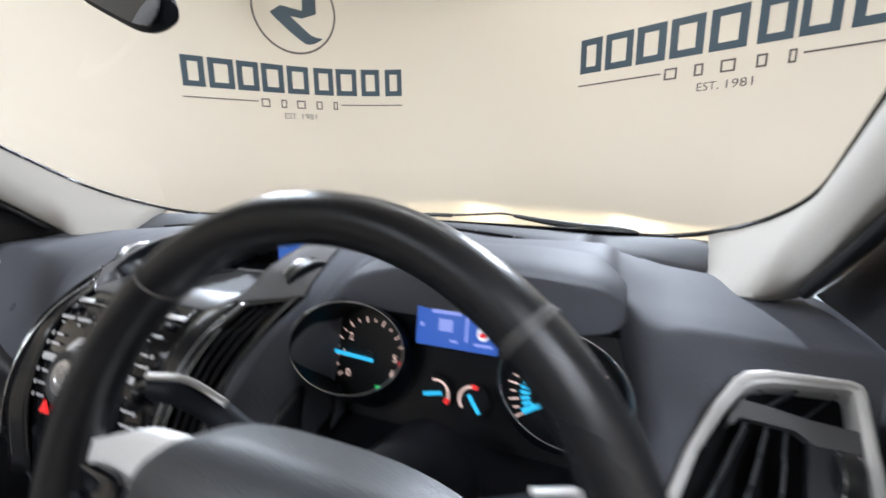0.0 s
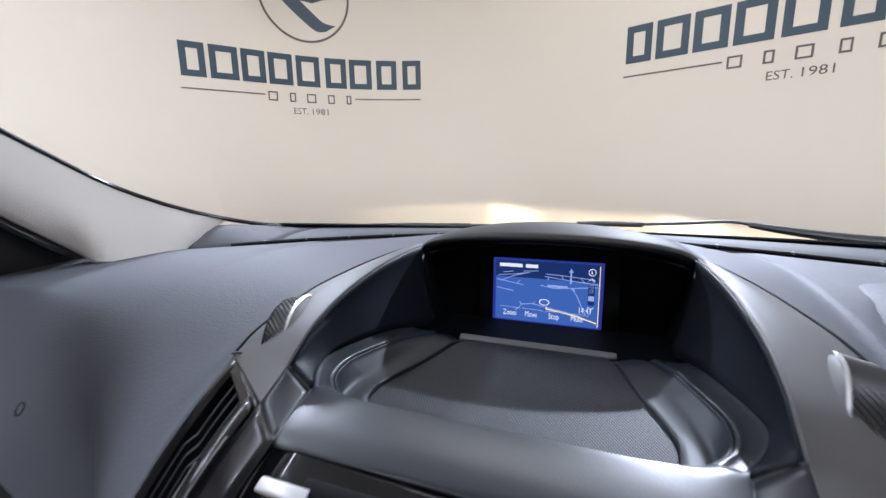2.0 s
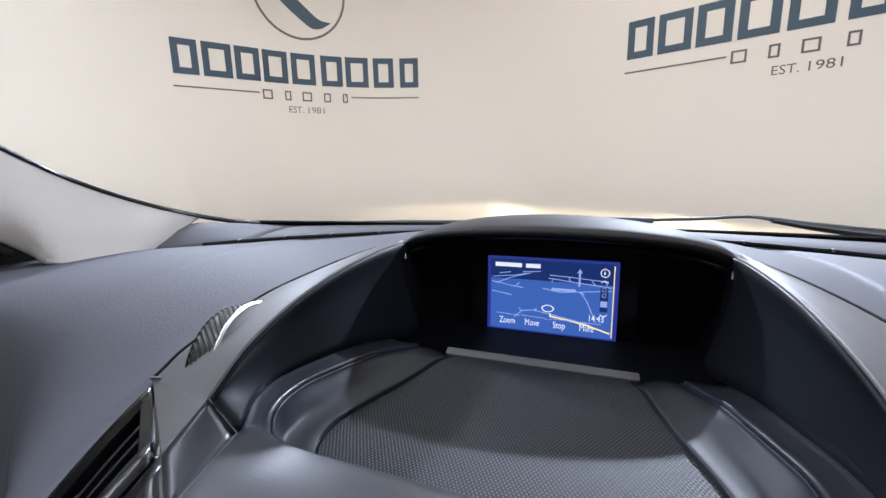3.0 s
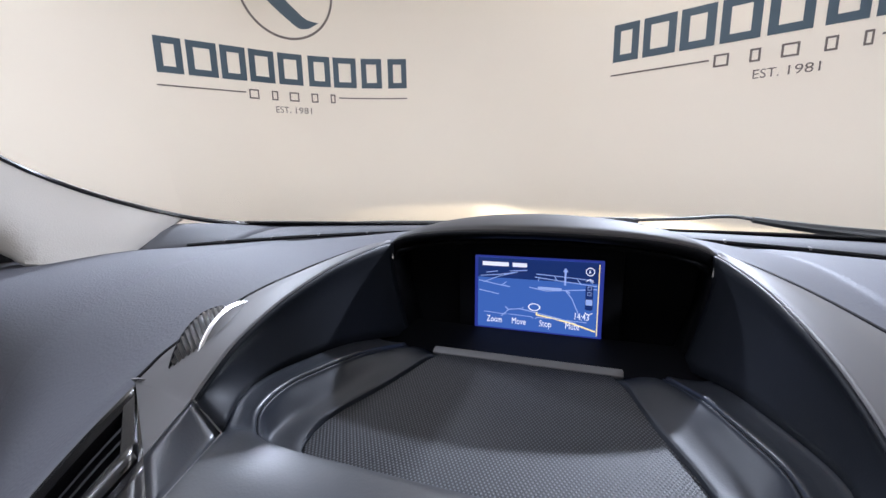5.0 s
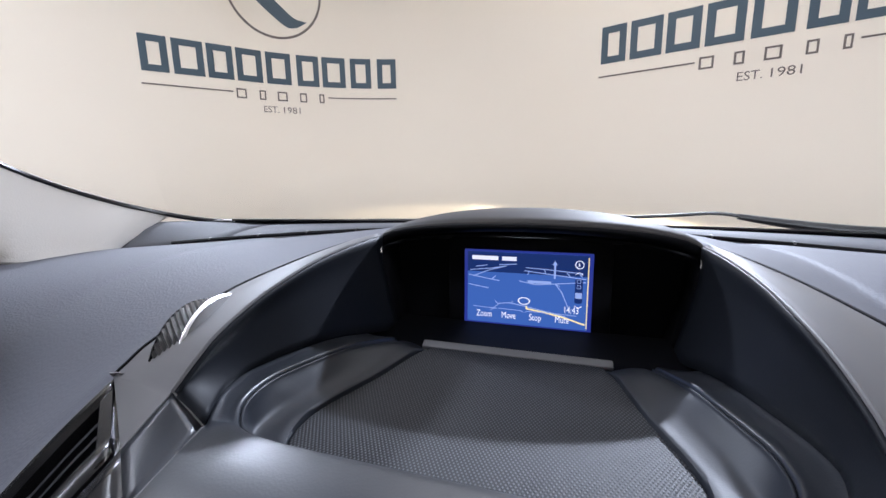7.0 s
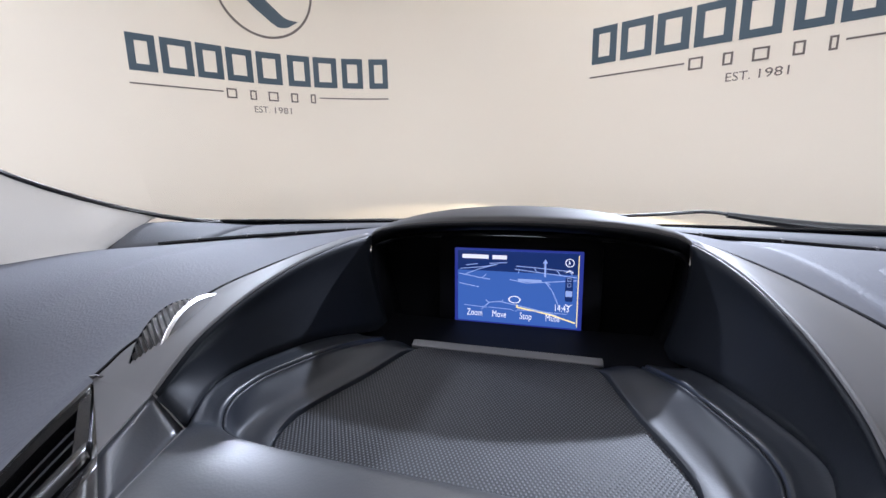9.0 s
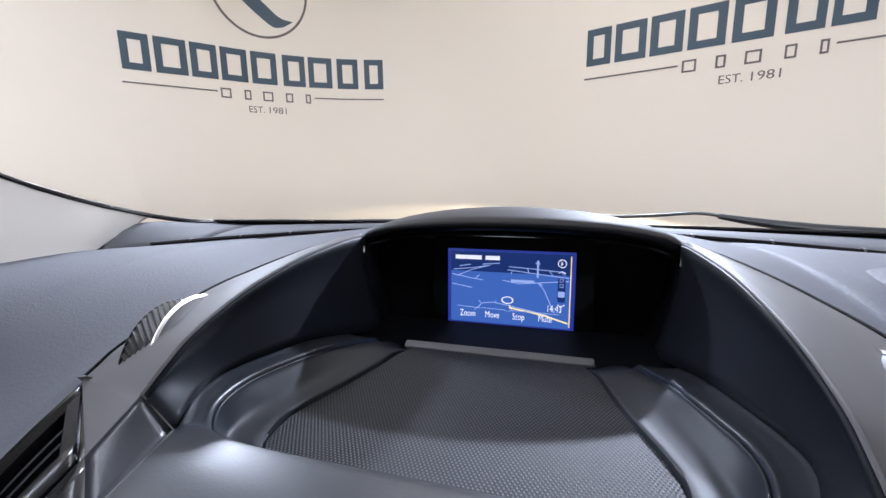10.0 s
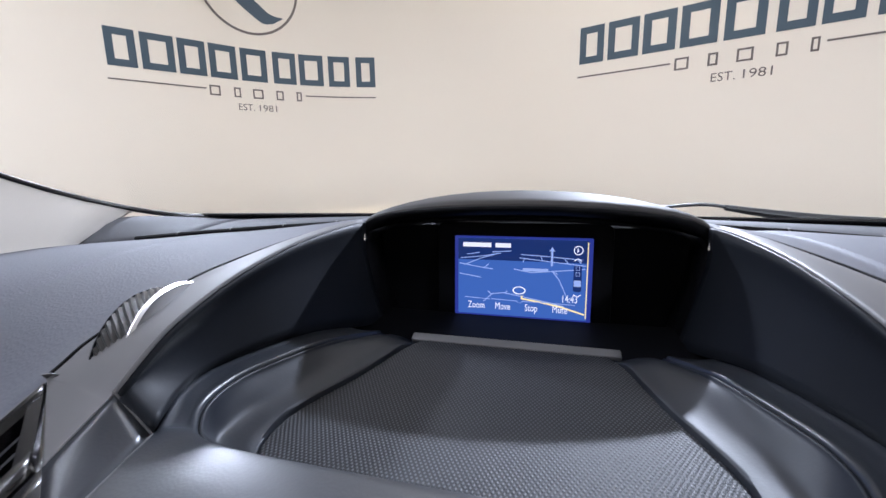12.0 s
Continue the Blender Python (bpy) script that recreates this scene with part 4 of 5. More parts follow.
ROADS = [[(-0.9, 0.45), (-0.55, 0.52), (-0.3, 0.6)], [(-0.85, 0.28), (-0.6, 0.46), (-0.35, 0.58)], [(-0.92, 0.32), (-0.62, 0.24), (-0.42, 0.2)], [(-0.55, 0.22), (-0.48, 0.32)],
         [(-0.8, 0.55), (-0.62, 0.6)], [(-0.92, 0.06), (-0.6, -0.02)], [(-0.42, 0.62), (-0.15, 0.66)], [(-0.02, 0.5), (0.35, 0.44), (0.9, 0.36)], [(0.0, 0.58), (0.3, 0.56), (0.85, 0.5)],
         [(0.05, 0.5), (0.03, 0.4)], [(0.28, 0.56), (0.31, 0.44)], [(0.62, 0.5), (0.68, 0.38)], [(0.8, 0.5), (0.84, 0.42)], [(-0.1, 0.22), (0.15, 0.15), (0.45, 0.2), (0.9, 0.28)],
         [(0.45, 0.2), (0.55, 0.0), (0.63, -0.3), (0.68, -0.48)], [(-0.55, -0.62), (-0.42, -0.42), (-0.25, -0.38), (0.05, -0.46), (0.4, -0.56), (0.62, -0.64)], [(-0.44, -0.42), (-0.48, -0.36)], [(-0.22, -0.38), (-0.2, -0.33)],
         [(0.45, 0.2), (0.52, 0.14)]]
for r in ROADS:
    stroke(r, 0.0007, SCREENLINE, "map_road")
stroke([(0.02, -0.44), (0.02, -0.5), (0.35, -0.58), (0.6, -0.66), (0.9, -0.8)], 0.0013, SCREENGOLD, "route", "yellow route line", 0.0004)
stroke([(0.93, 0.9), (0.93, -0.9)], 0.0008, SCREENGOLD, "route", "pale upright line", 0.0004)
for pts in ([(-0.84, -0.53), (-0.46, -0.56)], [(-0.43, -0.55), (-0.06, -0.57), (-0.03, -0.61)], [(0.0, -0.61), (0.03, -0.57), (0.38, -0.57)], [(0.42, -0.57), (0.78, -0.59)]):
    stroke(pts, 0.0005, SCREENLINE, "menu_rule", "", 0.0003)
part("position_ring", hoop(on_screen(-0.02, -0.3) @ Matrix.Diagonal((1, 0.62, 1, 1)), 0.0048, 0.0011, 0.0003, 28), SCREENWHITE, nav, "white position ring", smooth=False)
part("compass", hoop(on_screen(0.80, 0.72), 0.0033, 0.0007, 0.0003, 24), SCREENWHITE, nav, "white compass sign", smooth=False)
part("compass", slab([(-0.001, -0.002), (0.0006, -0.0006), (-0.0006, 0.0022)], on_screen(0.80, 0.72), 0.0003), SCREENWHITE, nav, "white compass needle", smooth=False)
bm = box(on_screen(0.44, 0.52), 0.0016, 0.0125, 0.0003)
slab([(-0.0022, 0), (0.0022, 0), (0, 0.0036)], on_screen(0.44, 0.68), 0.0003, bm)
part("arrow", bm, SCREENLINE, nav, "pale arrow", smooth=False)
part("zoom_bar", slab(rounded(0.0062, 0.021, 0.0015), on_screen(0.80, 0.05, 0.0002), 0.0003), SCREENDARK, nav, "dark zoom bar", smooth=False)
part("zoom_bar", slab(rounded(0.0054, 0.005, 0.0006), on_screen(0.80, -0.06, 0.0005), 0.0002), SCREENLINE, nav, "pale zoom mark", smooth=False)
for v in (0.30, 0.16):
    part("zoom_mark", hoop(on_screen(0.80, v, 0.0005) @ Matrix.Rotation(radians(45), 4, "Z"), 0.0019, 0.0005, 0.0002, 4), SCREENLINE, nav, "pale zoom mark", smooth=False)
for v, k in ((0.5, 1), (-0.36, -1)):
    stroke([(0.75, v - 0.03 * k), (0.80, v + 0.03 * k), (0.85, v - 0.03 * k)], 0.0006, SCREENWHITE, "zoom_chevron", "", 0.0004)
# street names stay plain bars
for u, w in ((-0.655, 0.0235), (-0.265, 0.0125)):
    part("name_bar", box(on_screen(u, 0.79), w, 0.0036, 0.0003), SCREENWHITE, nav, "white bar", smooth=False)
part("name_bar", box(on_screen(0.21, 0.22, 0.0005), 0.020, 0.0024, 0.0003), SCREENLINE, nav, "pale bar", smooth=False)
for words, u, v, size in (("Zoom", -0.66, -0.80, 0.0084), ("Move", -0.26, -0.80, 0.0084), ("Stop", 0.16, -0.80, 0.0084), ("Mute", 0.57, -0.80, 0.0084), ("14:43", 0.70, -0.53, 0.0086)):
    part("words", lettering(words, size, on_screen(u, v, 0.0006), 0.00012, "CENTER", 0.68), SCREENWHITE, nav, "white lettering", smooth=False)

# ---------------------------------------------------------------- radio
# profile of the centre stack from the deck downwards: y, z
STACK = glide([(-0.276, 1.0555), (-0.294, 1.0475), (-0.312, 1.036), (-0.328, 1.018), (-0.341, 0.996), (-0.353, 0.965), (-0.362, 0.93), (-0.370, 0.88), (-0.376, 0.82)], 12)
STACK_V = np.concatenate([[0], np.cumsum(np.linalg.norm(np.diff(STACK, axis=0), axis=1))])


def stack(x, v, out=0.0):
    """A pose on the centre stack, v metres down its face; local z comes out of it."""
    y, z = np.interp(v, STACK_V, STACK[:, 0]), np.interp(v, STACK_V, STACK[:, 1])
    a = np.array((np.interp(v + 0.006, STACK_V, STACK[:, 0]) - np.interp(v - 0.006, STACK_V, STACK[:, 0]), np.interp(v + 0.006, STACK_V, STACK[:, 1]) - np.interp(v - 0.006, STACK_V, STACK[:, 1])))
    m = frame_at((x, y, z), (1, 0, 0), (0, -a[0], -a[1]))
    return m @ Matrix.Translation((0, 0, out))


radio = thing("car_radio", "gloss black car radio with silver buttons and a round dial", "car radio")
rows = []
for x in np.linspace(-0.1045, 0.1045, 15):
    rows.append([(x, y + 0.006 * (x / 0.1) ** 2, z) for y, z in STACK])
part("fascia", grid(rows), PIANO, radio, "gloss black radio fascia", thick=0.004)
part("disc_slot", box(stack(0.0, 0.0115, 0.0), 0.15, 0.008, 0.003, round_by=0.001), CAVE, radio, "dark disc slot")
part("slot_cover", box(stack(0.0, 0.0185, 0.001), 0.186, 0.0024, 0.002, round_by=0.0006), CHROME, radio, "thin bright strip")
for x in (-0.083, 0.083):
    part("strip_end", slab(rounded(0.027, 0.0065, 0.001), stack(x, 0.0158, 0.0004), 0.002, round_by=0.0005), BUTTON, radio, "pale silver strip end")
part("brand_bar", box(stack(-0.002, 0.029, 0.0006), 0.022, 0.0045, 0.0008), SATIN, radio, "plain silver bar", smooth=False)
for k in range(6):
    x = -0.081 + 0.0315 * k
    part("preset_button", slab(rounded(0.0245, 0.0038, 0.0018), stack(x, 0.0415, 0.0006), 0.0024, round_by=0.0007), BUTTON, radio, "pale silver preset button")
    for j, dx in ((2 * k + 1, -0.008), (2 * k + 2, 0.008)):
        if j <= 10:
            part("words", lettering(str(j % 10), 0.0045, stack(x + dx, 0.0365, 0.0004), 0.0002), BUTTON, radio, "pale numeral", smooth=False)
    part("caption_bar", box(stack(x - 0.005, 0.048, 0.0004), 0.006, 0.002, 0.0004), BUTTON, radio, "small pale bar", smooth=False)
for x, v in ((-0.088, 0.0265), (0.083, 0.0265)):
    b = part("small_button", slab(rounded(0.018, 0.0075, 0.002), stack(x, v, 0.0004), 0.002, round_by=0.0006), WING, radio, "small black button")
    part("sign", hoop(stack(x, v, 0.0026), 0.0018, 0.0006, 0.0002, 14), BUTTON, b, "pale sign", smooth=False)
KN = stack(-0.004, 0.098, 0.0)
part("dial_ring", lathe([(0.041, 0.0), (0.041, 0.003), (0.037, 0.0045), (0.033, 0.003)], KN, 48), PIANO, radio, "gloss black ring")
for a in (45, 135, 225, 315):
    part("ring_button", hoop(KN @ Matrix.Translation((0, 0, 0.003)), 0.0385, 0.0075, 0.003, 12, a - 33, a + 33), BUTTON, radio, "pale silver ring button")
knob = part("dial", lathe([(0.031, 0.0), (0.031, 0.006), (0.029, 0.018), (0.0275, 0.0205), (0.024, 0.021), (0.0185, 0.0195), (0.0175, 0.0185)], KN, 48), RUBBER, radio, "black round dial")
part("cap", lathe([(0.0182, 0.0185), (0.0175, 0.0215), (0.012, 0.0218), (0.0105, 0.0205), (0.0005, 0.0205)], KN, 40), SATIN, knob, "satin silver cap")
part("cap_ring", hoop(KN @ Matrix.Translation((0, 0, 0.0212)), 0.0065, 0.0018, 0.0008, 24), CHROME, knob, "bright ring", smooth=False)
for sx in (-1, 1):
    part("menu_button", slab(rounded(0.026, 0.0075, 0.0025), stack(sx * 0.07 - 0.004, 0.088, 0.0004), 0.0025, round_by=0.0008), BUTTON, radio, "pale silver menu button")
    for v, w in ((0.062, 0.012), (0.073, 0.016), (0.104, 0.014), (0.118, 0.018), (0.132, 0.016)):
        part("key_caption", box(stack(sx * 0.077, v, 0.0004), w, 0.0026, 0.0004), BUTTON, radio, "small pale bar", smooth=False)
        part("key_lamp", disc(stack(sx * 0.09, v, 0.0004), 0.0022, 0.0012, 14), BUTTON, radio, "small round key")
part("hazard_button", slab([(-0.008, -0.006), (0.008, -0.006), (0.0, 0.008)], stack(-0.062, 0.142, 0.0004), 0.003, round_by=0.0008), LITRED, radio, "red triangular hazard button")


# ---------------------------------------------------------------- air vents
VENT_O = glide([(0.1875, -0.216, 1.0635), (0.185, -0.242, 1.0525), (0.1825, -0.27, 1.0375), (0.180, -0.298, 1.018), (0.1765, -0.322, 0.992), (0.173, -0.342, 0.956), (0.169, -0.356, 0.905)], 4)
VENT_I = glide([(0.1345, -0.254, 1.0595), (0.133, -0.28, 1.0495), (0.132, -0.305, 1.0355), (0.131, -0.328, 1.0145), (0.130, -0.35, 0.985), (0.128, -0.366, 0.95), (0.126, -0.376, 0.91)], 4)


def centre_vent(side):
    v = thing("air_vent", "tall curved black air vent with bright side strips, beside the radio", "air vent", "air vents of the dashboard")
    n = len(VENT_O)

    def at(i, k, d):
        """Row i down the vent, k across it from the outer edge to the radio's side, d out of its face."""
        t = Vector(VENT_O[min(i + 1, n - 1)] - VENT_O[max(i - 1, 0)])
        c = Vector(VENT_I[i] - VENT_O[i])
        nz = c.cross(t).normalized()
        if nz.z < 0:
            nz = -nz
        p = Vector(VENT_O[i]) + c * k + nz * d
        return (side * p.x, p.y, p.z)

    for edge in (((0, -0.012), (0, 0.001), (0.04, 0.003), (0.11, 0.003), (0.16, 0.0005), (0.16, -0.028)), ((0.80, -0.028), (0.80, 0.0005), (0.84, 0.003), (0.95, 0.003), (1.0, 0.001), (1.0, -0.012))):
        part("bezel", grid([[at(i, k, d) for k, d in edge] for i in range(n)]), VENTBLACK, v, "gloss black side of the bezel", thick=0.001)
    for i0, i1 in ((0, 1), (n - 2, n - 1)):
        part("bezel", grid([[at(i, k, d) for k in np.linspace(0.02, 0.98, 8)] for i, d in ((i0, -0.012), (i0, 0.002), (i1, 0.002), (i1, -0.02))]), VENTBLACK, v, "gloss black end of the bezel", thick=0.001)
    part("inside", grid([[at(i, k, -0.026) for k in (0.05, 0.5, 0.95)] for i in range(n)]), CAVE, v, "dark inside", thick=0.001)
    for k in (0.30, 0.47, 0.64):
        rows = []
        for i in range(1, n - 1):
            t = i / n
            wave = 0.003 if 0.25 < t < 0.6 else 0.0
            rows.append([at(i, k + 0.06, -0.024), at(i, k - 0.015, -0.002 + wave), at(i, k + 0.03, -0.002 + wave)])
        part("slat", grid(rows), SLAT, v, smooth=False, thick=0.0008)
    for i in (n * 3 // 5, n * 4 // 5):
        part("cross_bar", tube([at(i, k, -0.003) for k in (0.18, 0.5, 0.79)], 0.0012, 8, 2), SHOULDER, v)
    for k, r, mt, first in ((0.80, 0.0007, SATIN, 6), (0.985, 0.0006, SATIN, 3), (0.02, 0.0008, SHOULDER, 0)):
        part("bright_strip", tube([at(i, k, 0.0022) for i in range(first, n, 3)], r, 8, 3), mt, v, "bright side strip")
    return v


def side_vent(side):
    v = thing("air_vent", "angled air vent in a broad satin silver frame, by the door", "air vent", "air vents of the dashboard")
    s = side
    M, mid, n = vent_pose(s), vent_mid, len(VENT_OUT)
    bm = bmesh.new()
    ring = [[bm.verts.new(M @ Vector((s * x, y, z))) for x, y in mid(k)] for k, z in ((-0.05, -0.014), (0.0, 0.001), (0.12, 0.0035), (0.5, 0.004), (0.56, 0.0015), (0.9, 0.0), (1.0, -0.008), (1.02, -0.03))]
    for a, b in zip(ring, ring[1:]):
        for k in range(n):
            bm.faces.new((a[k], a[(k + 1) % n], b[(k + 1) % n], b[k]))
    part("frame", bm, FRAME, v, "broad satin silver frame", smooth=False, bevel=0.001)
    flip = lambda pts: [(s * x, y) for x, y in (pts if s > 0 else pts[::-1])]
    part("inside", slab(flip(mid(0.95)), M @ Matrix.Translation((0, 0, -0.028)), 0.003), CAVE, v, "dark inside", smooth=False)
    # bar that divides the small upper outlet from the lower one, and the plate that holds the thumbwheel
    bar = [(-0.035, 0.016), (-0.027, 0.0305), (-0.006, 0.028), (0.015, 0.024), (0.046, 0.0225), (0.046, 0.005), (0.018, 0.005), (0.007, 0.0145), (-0.027, 0.0165), (-0.037, 0.006)]
    part("divider", slab(flip(bar), M @ Matrix.Translation((0, 0, -0.014)), 0.0125, round_by=0.0012), SHOULDER, v, "satin pewter dividing bar", smooth=False)
    plate = [(0.015, 0.007), (0.0462, 0.008), (0.045, -0.067), (0.006, -0.067), (0.011, -0.03)]
    part("plate", slab(flip(plate), M @ Matrix.Translation((0, 0, -0.014)), 0.0115, round_by=0.0012), DECK, v, "dark satin plate", smooth=False)
    for x0, drop in ((-0.023, -0.034), (-0.009, -0.023), (0.003, -0.012)):
        rows = []
        for t in np.linspace(0, 1, 13):
            y = 0.014 - 0.08 * t
            wave = 0.0035 if 0.3 < t < 0.6 else 0.0
            xx = x0 + drop * t
            rows.append([tuple(M @ Vector((s * (xx + 0.004), y, -0.026))), tuple(M @ Vector((s * (xx - 0.001), y, -0.008 + wave))), tuple(M @ Vector((s * (xx + 0.0015), y, -0.008 + wave)))])
        part("slat", grid(rows), DECK, v, smooth=False, thick=0.001)
    for (xa, ya), (xb, yb) in (((0.013, 0.0465), (-0.009, 0.0285)), ((0.037, 0.0495), (0.013, 0.0245))):
        part("slat", grid([[tuple(M @ Vector((s * xa, ya, z))), tuple(M @ Vector((s * xb, yb, z)))] for z in (-0.026, -0.006)]), DECK, v, smooth=False, thick=0.0015)
    W = M @ Matrix.Translation((s * 0.034, -0.012, -0.006)) @ Matrix.Rotation(radians(90), 4, "Y")
    w = part("thumbwheel", lathe([(0.010, -0.0055), (0.018, -0.005), (0.0185, 0), (0.018, 0.005), (0.010, 0.0055)], W, 30), RUBBER, v, "ribbed black thumbwheel")
    for dz in (-0.0062, 0.0052):
        part("ring", hoop(W @ Matrix.Translation((0, 0, dz)), 0.0165, 0.004, 0.0012, 30), CHROME, w, "bright ring", smooth=False)
    return v


for side in (-1, 1):
    centre_vent(side)
    side_vent(side)
part("airbag_mark", hoop(frame_at((-0.47, -0.222, 0.97), (1, -0.1, 0), (0, 0.7, 1)), 0.006, 0.0016, 0.0006, 20), PAD_DARK, dash, "small round mark", smooth=False)

# ---------------------------------------------------------------- instruments
cl = thing("instrument_cluster", "lit instrument cluster with two round gauges and a blue display", "instrument cluster")
CLUP = (0, 0.22, 1)
CLF = frame_at((0.37, -0.185, 0.990), (1, 0, 0), CLUP)
part("backing", slab(rounded(0.33, 0.15, 0.04), CLF @ Matrix.Translation((0, 0, -0.012)), 0.008), DIALBLACK, cl, "black backing", smooth=False)
GA = {}
for side in (-1, 1):
    g = part("gauge", disc(CLF @ Matrix.Translation((side * 0.110, -0.003, 0)), 0.060, 0.002, 48), DIALBLACK, cl, "round black gauge with lit markings", smooth=False)
    G = CLF @ Matrix.Translation((side * 0.110, -0.003, 0.0025))
    angles = np.linspace(0, 2 * math.pi, 56, endpoint=False)

    def oval(k, grow=0.0, lift=0.0):
        """A ring between the gauge's face (k 0) and the rim that faces the driver (k 1)."""
        out = []
        for a in angles:
            z = k * 0.038 * (1.25 + 0.55 * side * math.cos(a)) + lift
            out.append(tuple(CLF @ Vector((side * (0.110 + 0.003 * k) + (0.0592 + grow) * math.cos(a), (0.0592 - 0.0085 * k + grow) * math.sin(a) - 0.003 + 0.02 * k, z))))
        return out

    part("cone", grid([oval(0), oval(0.3), oval(0.7), oval(1), oval(1, 0.002), oval(0.6, 0.003)], ring=True), NIGHTBLUE, g, "dark cone round the gauge")
    part("rim", grid([oval(1, -0.0002), oval(1, 0.0002, 0.0008), oval(1, 0.0008, 0.0008), oval(1, 0.0016, -0.001)], ring=True), SATIN, g, "thin silver rim")
    GA[side] = (g, G)


def ticks(g, G, r, a0, a1, n, long, w, mat, name="tick"):
    for k in range(n):
        a = radians(a0 + (a1 - a0) * k / (n - 1))
        part(name, box(G @ Matrix.Rotation(a, 4, "Z") @ Matrix.Translation((r, 0, 0.0002)), long if k % 2 == 0 else long * 0.55, w, 0.0006), mat, g, smooth=False)


g, G = GA[-1]
ticks(g, G, 0.046, 212, 40, 13, 0.007, 0.0013, PINKWHITE)
ticks(g, G, 0.046, 25, -20, 4, 0.006, 0.0013, PINKWHITE)
for k, a in enumerate((218, 178, 140, 102, 64, 8, -22)):
    if k in (0, 1, 2, 5, 6):
        t = radians(a)
        part("words", lettering(str(k), 0.0125, G @ Matrix.Translation((0.035 * math.cos(t), 0.035 * math.sin(t) - 0.004, 0.0004)), 0.0002), PINKWHITE, g, "lit numeral", smooth=False)
part("red_zone", hoop(G, 0.044, 0.007, 0.0008, 14, -32, 4), LITRED, g, "red zone", smooth=False)
part("needle", box(G @ Matrix.Translation((-0.022, 0.001, 0.004)) @ Matrix.Rotation(radians(-3), 4, "Z"), 0.060, 0.0048, 0.0012, round_by=0.0005), CYAN, g, "lit cyan needle")
part("hub_disc", disc(G, 0.009, 0.0015, 24), DIALBLACK, g, smooth=False)
part("green_lamp", box(G @ Matrix.Translation((0.016, -0.032, 0.0004)), 0.008, 0.0045, 0.0006), LITGREEN, g, "small green lamp", smooth=False)
g, G = GA[1]
ticks(g, G, 0.046, 215, -30, 25, 0.010, 0.0016, PINKWHITE)
for k in range(28):
    a = 212 - 240 * k / 27
    part("lit_block", hoop(G, 0.034, 0.009, 0.0008, 3, a - 2.8, a + 2.8), CYAN, g, "lit cyan block", smooth=False)
part("needle", box(G @ Matrix.Rotation(radians(212), 4, "Z") @ Matrix.Translation((0.02, 0, 0.004)), 0.042, 0.006, 0.0012, round_by=0.0005), CYAN, g, "lit cyan needle")
part("red_lamp", box(G @ Matrix.Translation((0.006, 0.019, 0.0004)), 0.0095, 0.0065, 0.0008), LITRED, g, "small red lamp", smooth=False)
CD = CLF @ Matrix.Translation((0.0, 0.053, 0.010))
part("display", slab(rounded(0.093, 0.052, 0.002), CD, 0.001), CLUSTERBLUE, cl, "lit blue cluster display", smooth=False)
for x, y, w, h in ((-0.012, 0.012, 0.034, 0.004), (-0.012, -0.002, 0.016, 0.013), (0.012, -0.002, 0.003, 0.03), (-0.04, -0.004, 0.004, 0.004), (-0.002, -0.018, 0.008, 0.003), (-0.036, 0.021, 0.012, 0.0035), (0.031, -0.018, 0.02, 0.003), (0.006, 0.021, 0.03, 0.003)):
    part("display_bar", box(CD @ Matrix.Translation((x, y, 0.0013)), w, h, 0.0004), CLUSTERPALE, cl, "pale bar", smooth=False)
part("car_sign", slab(rounded(0.012, 0.03, 0.005), CD @ Matrix.Translation((0.030, 0.002, 0.001)), 0.0005), SCREENWHITE, cl, "white car sign", smooth=False)
part("car_sign", slab(rounded(0.007, 0.005, 0.002), CD @ Matrix.Translation((0.030, -0.007, 0.0015)), 0.0004), LITRED, cl, "red part of the car sign", smooth=False)
for sx in (-1, 1):
    S = CLF @ Matrix.Translation((sx * 0.021, -0.026, 0.002))
    a0, a1 = (-40, 110) if sx < 0 else (70, 220)
    sg = part("small_gauge", disc(S, 0.019, 0.001, 30), DIALBLACK, cl, "small gauge with a lit arc", smooth=False)
    part("arc", hoop(S @ Matrix.Translation((0, 0, 0.001)), 0.0145, 0.0026, 0.0005, 16, a0, a1), PINKWHITE, sg, "lit arc", smooth=False)
    part("red_end", hoop(S @ Matrix.Translation((0, 0, 0.001)), 0.0145, 0.005, 0.0007, 6, *((-40, -15) if sx < 0 else (70, 95))), LITRED, sg, "red end", smooth=False)
    part("needle", box(S @ Matrix.Rotation(radians(193 if sx < 0 else -55), 4, "Z") @ Matrix.Translation((0.004, 0, 0.0025)), 0.022, 0.0042, 0.001), CYAN, sg, "lit cyan needle", smooth=False)
# dark lining under the hood
part("cluster_lining", grid([[(x, y, z) for x in np.linspace(0.214, 0.531, 9)] for y, z in ((-0.17, 1.0505), (-0.12, 1.0505), (-0.115, 1.03), (-0.13, 0.93), (-0.24, 0.905), (-0.275, 0.905))]), CAVE, cl, "dull black lining under the hood", smooth=False, thick=0.002)
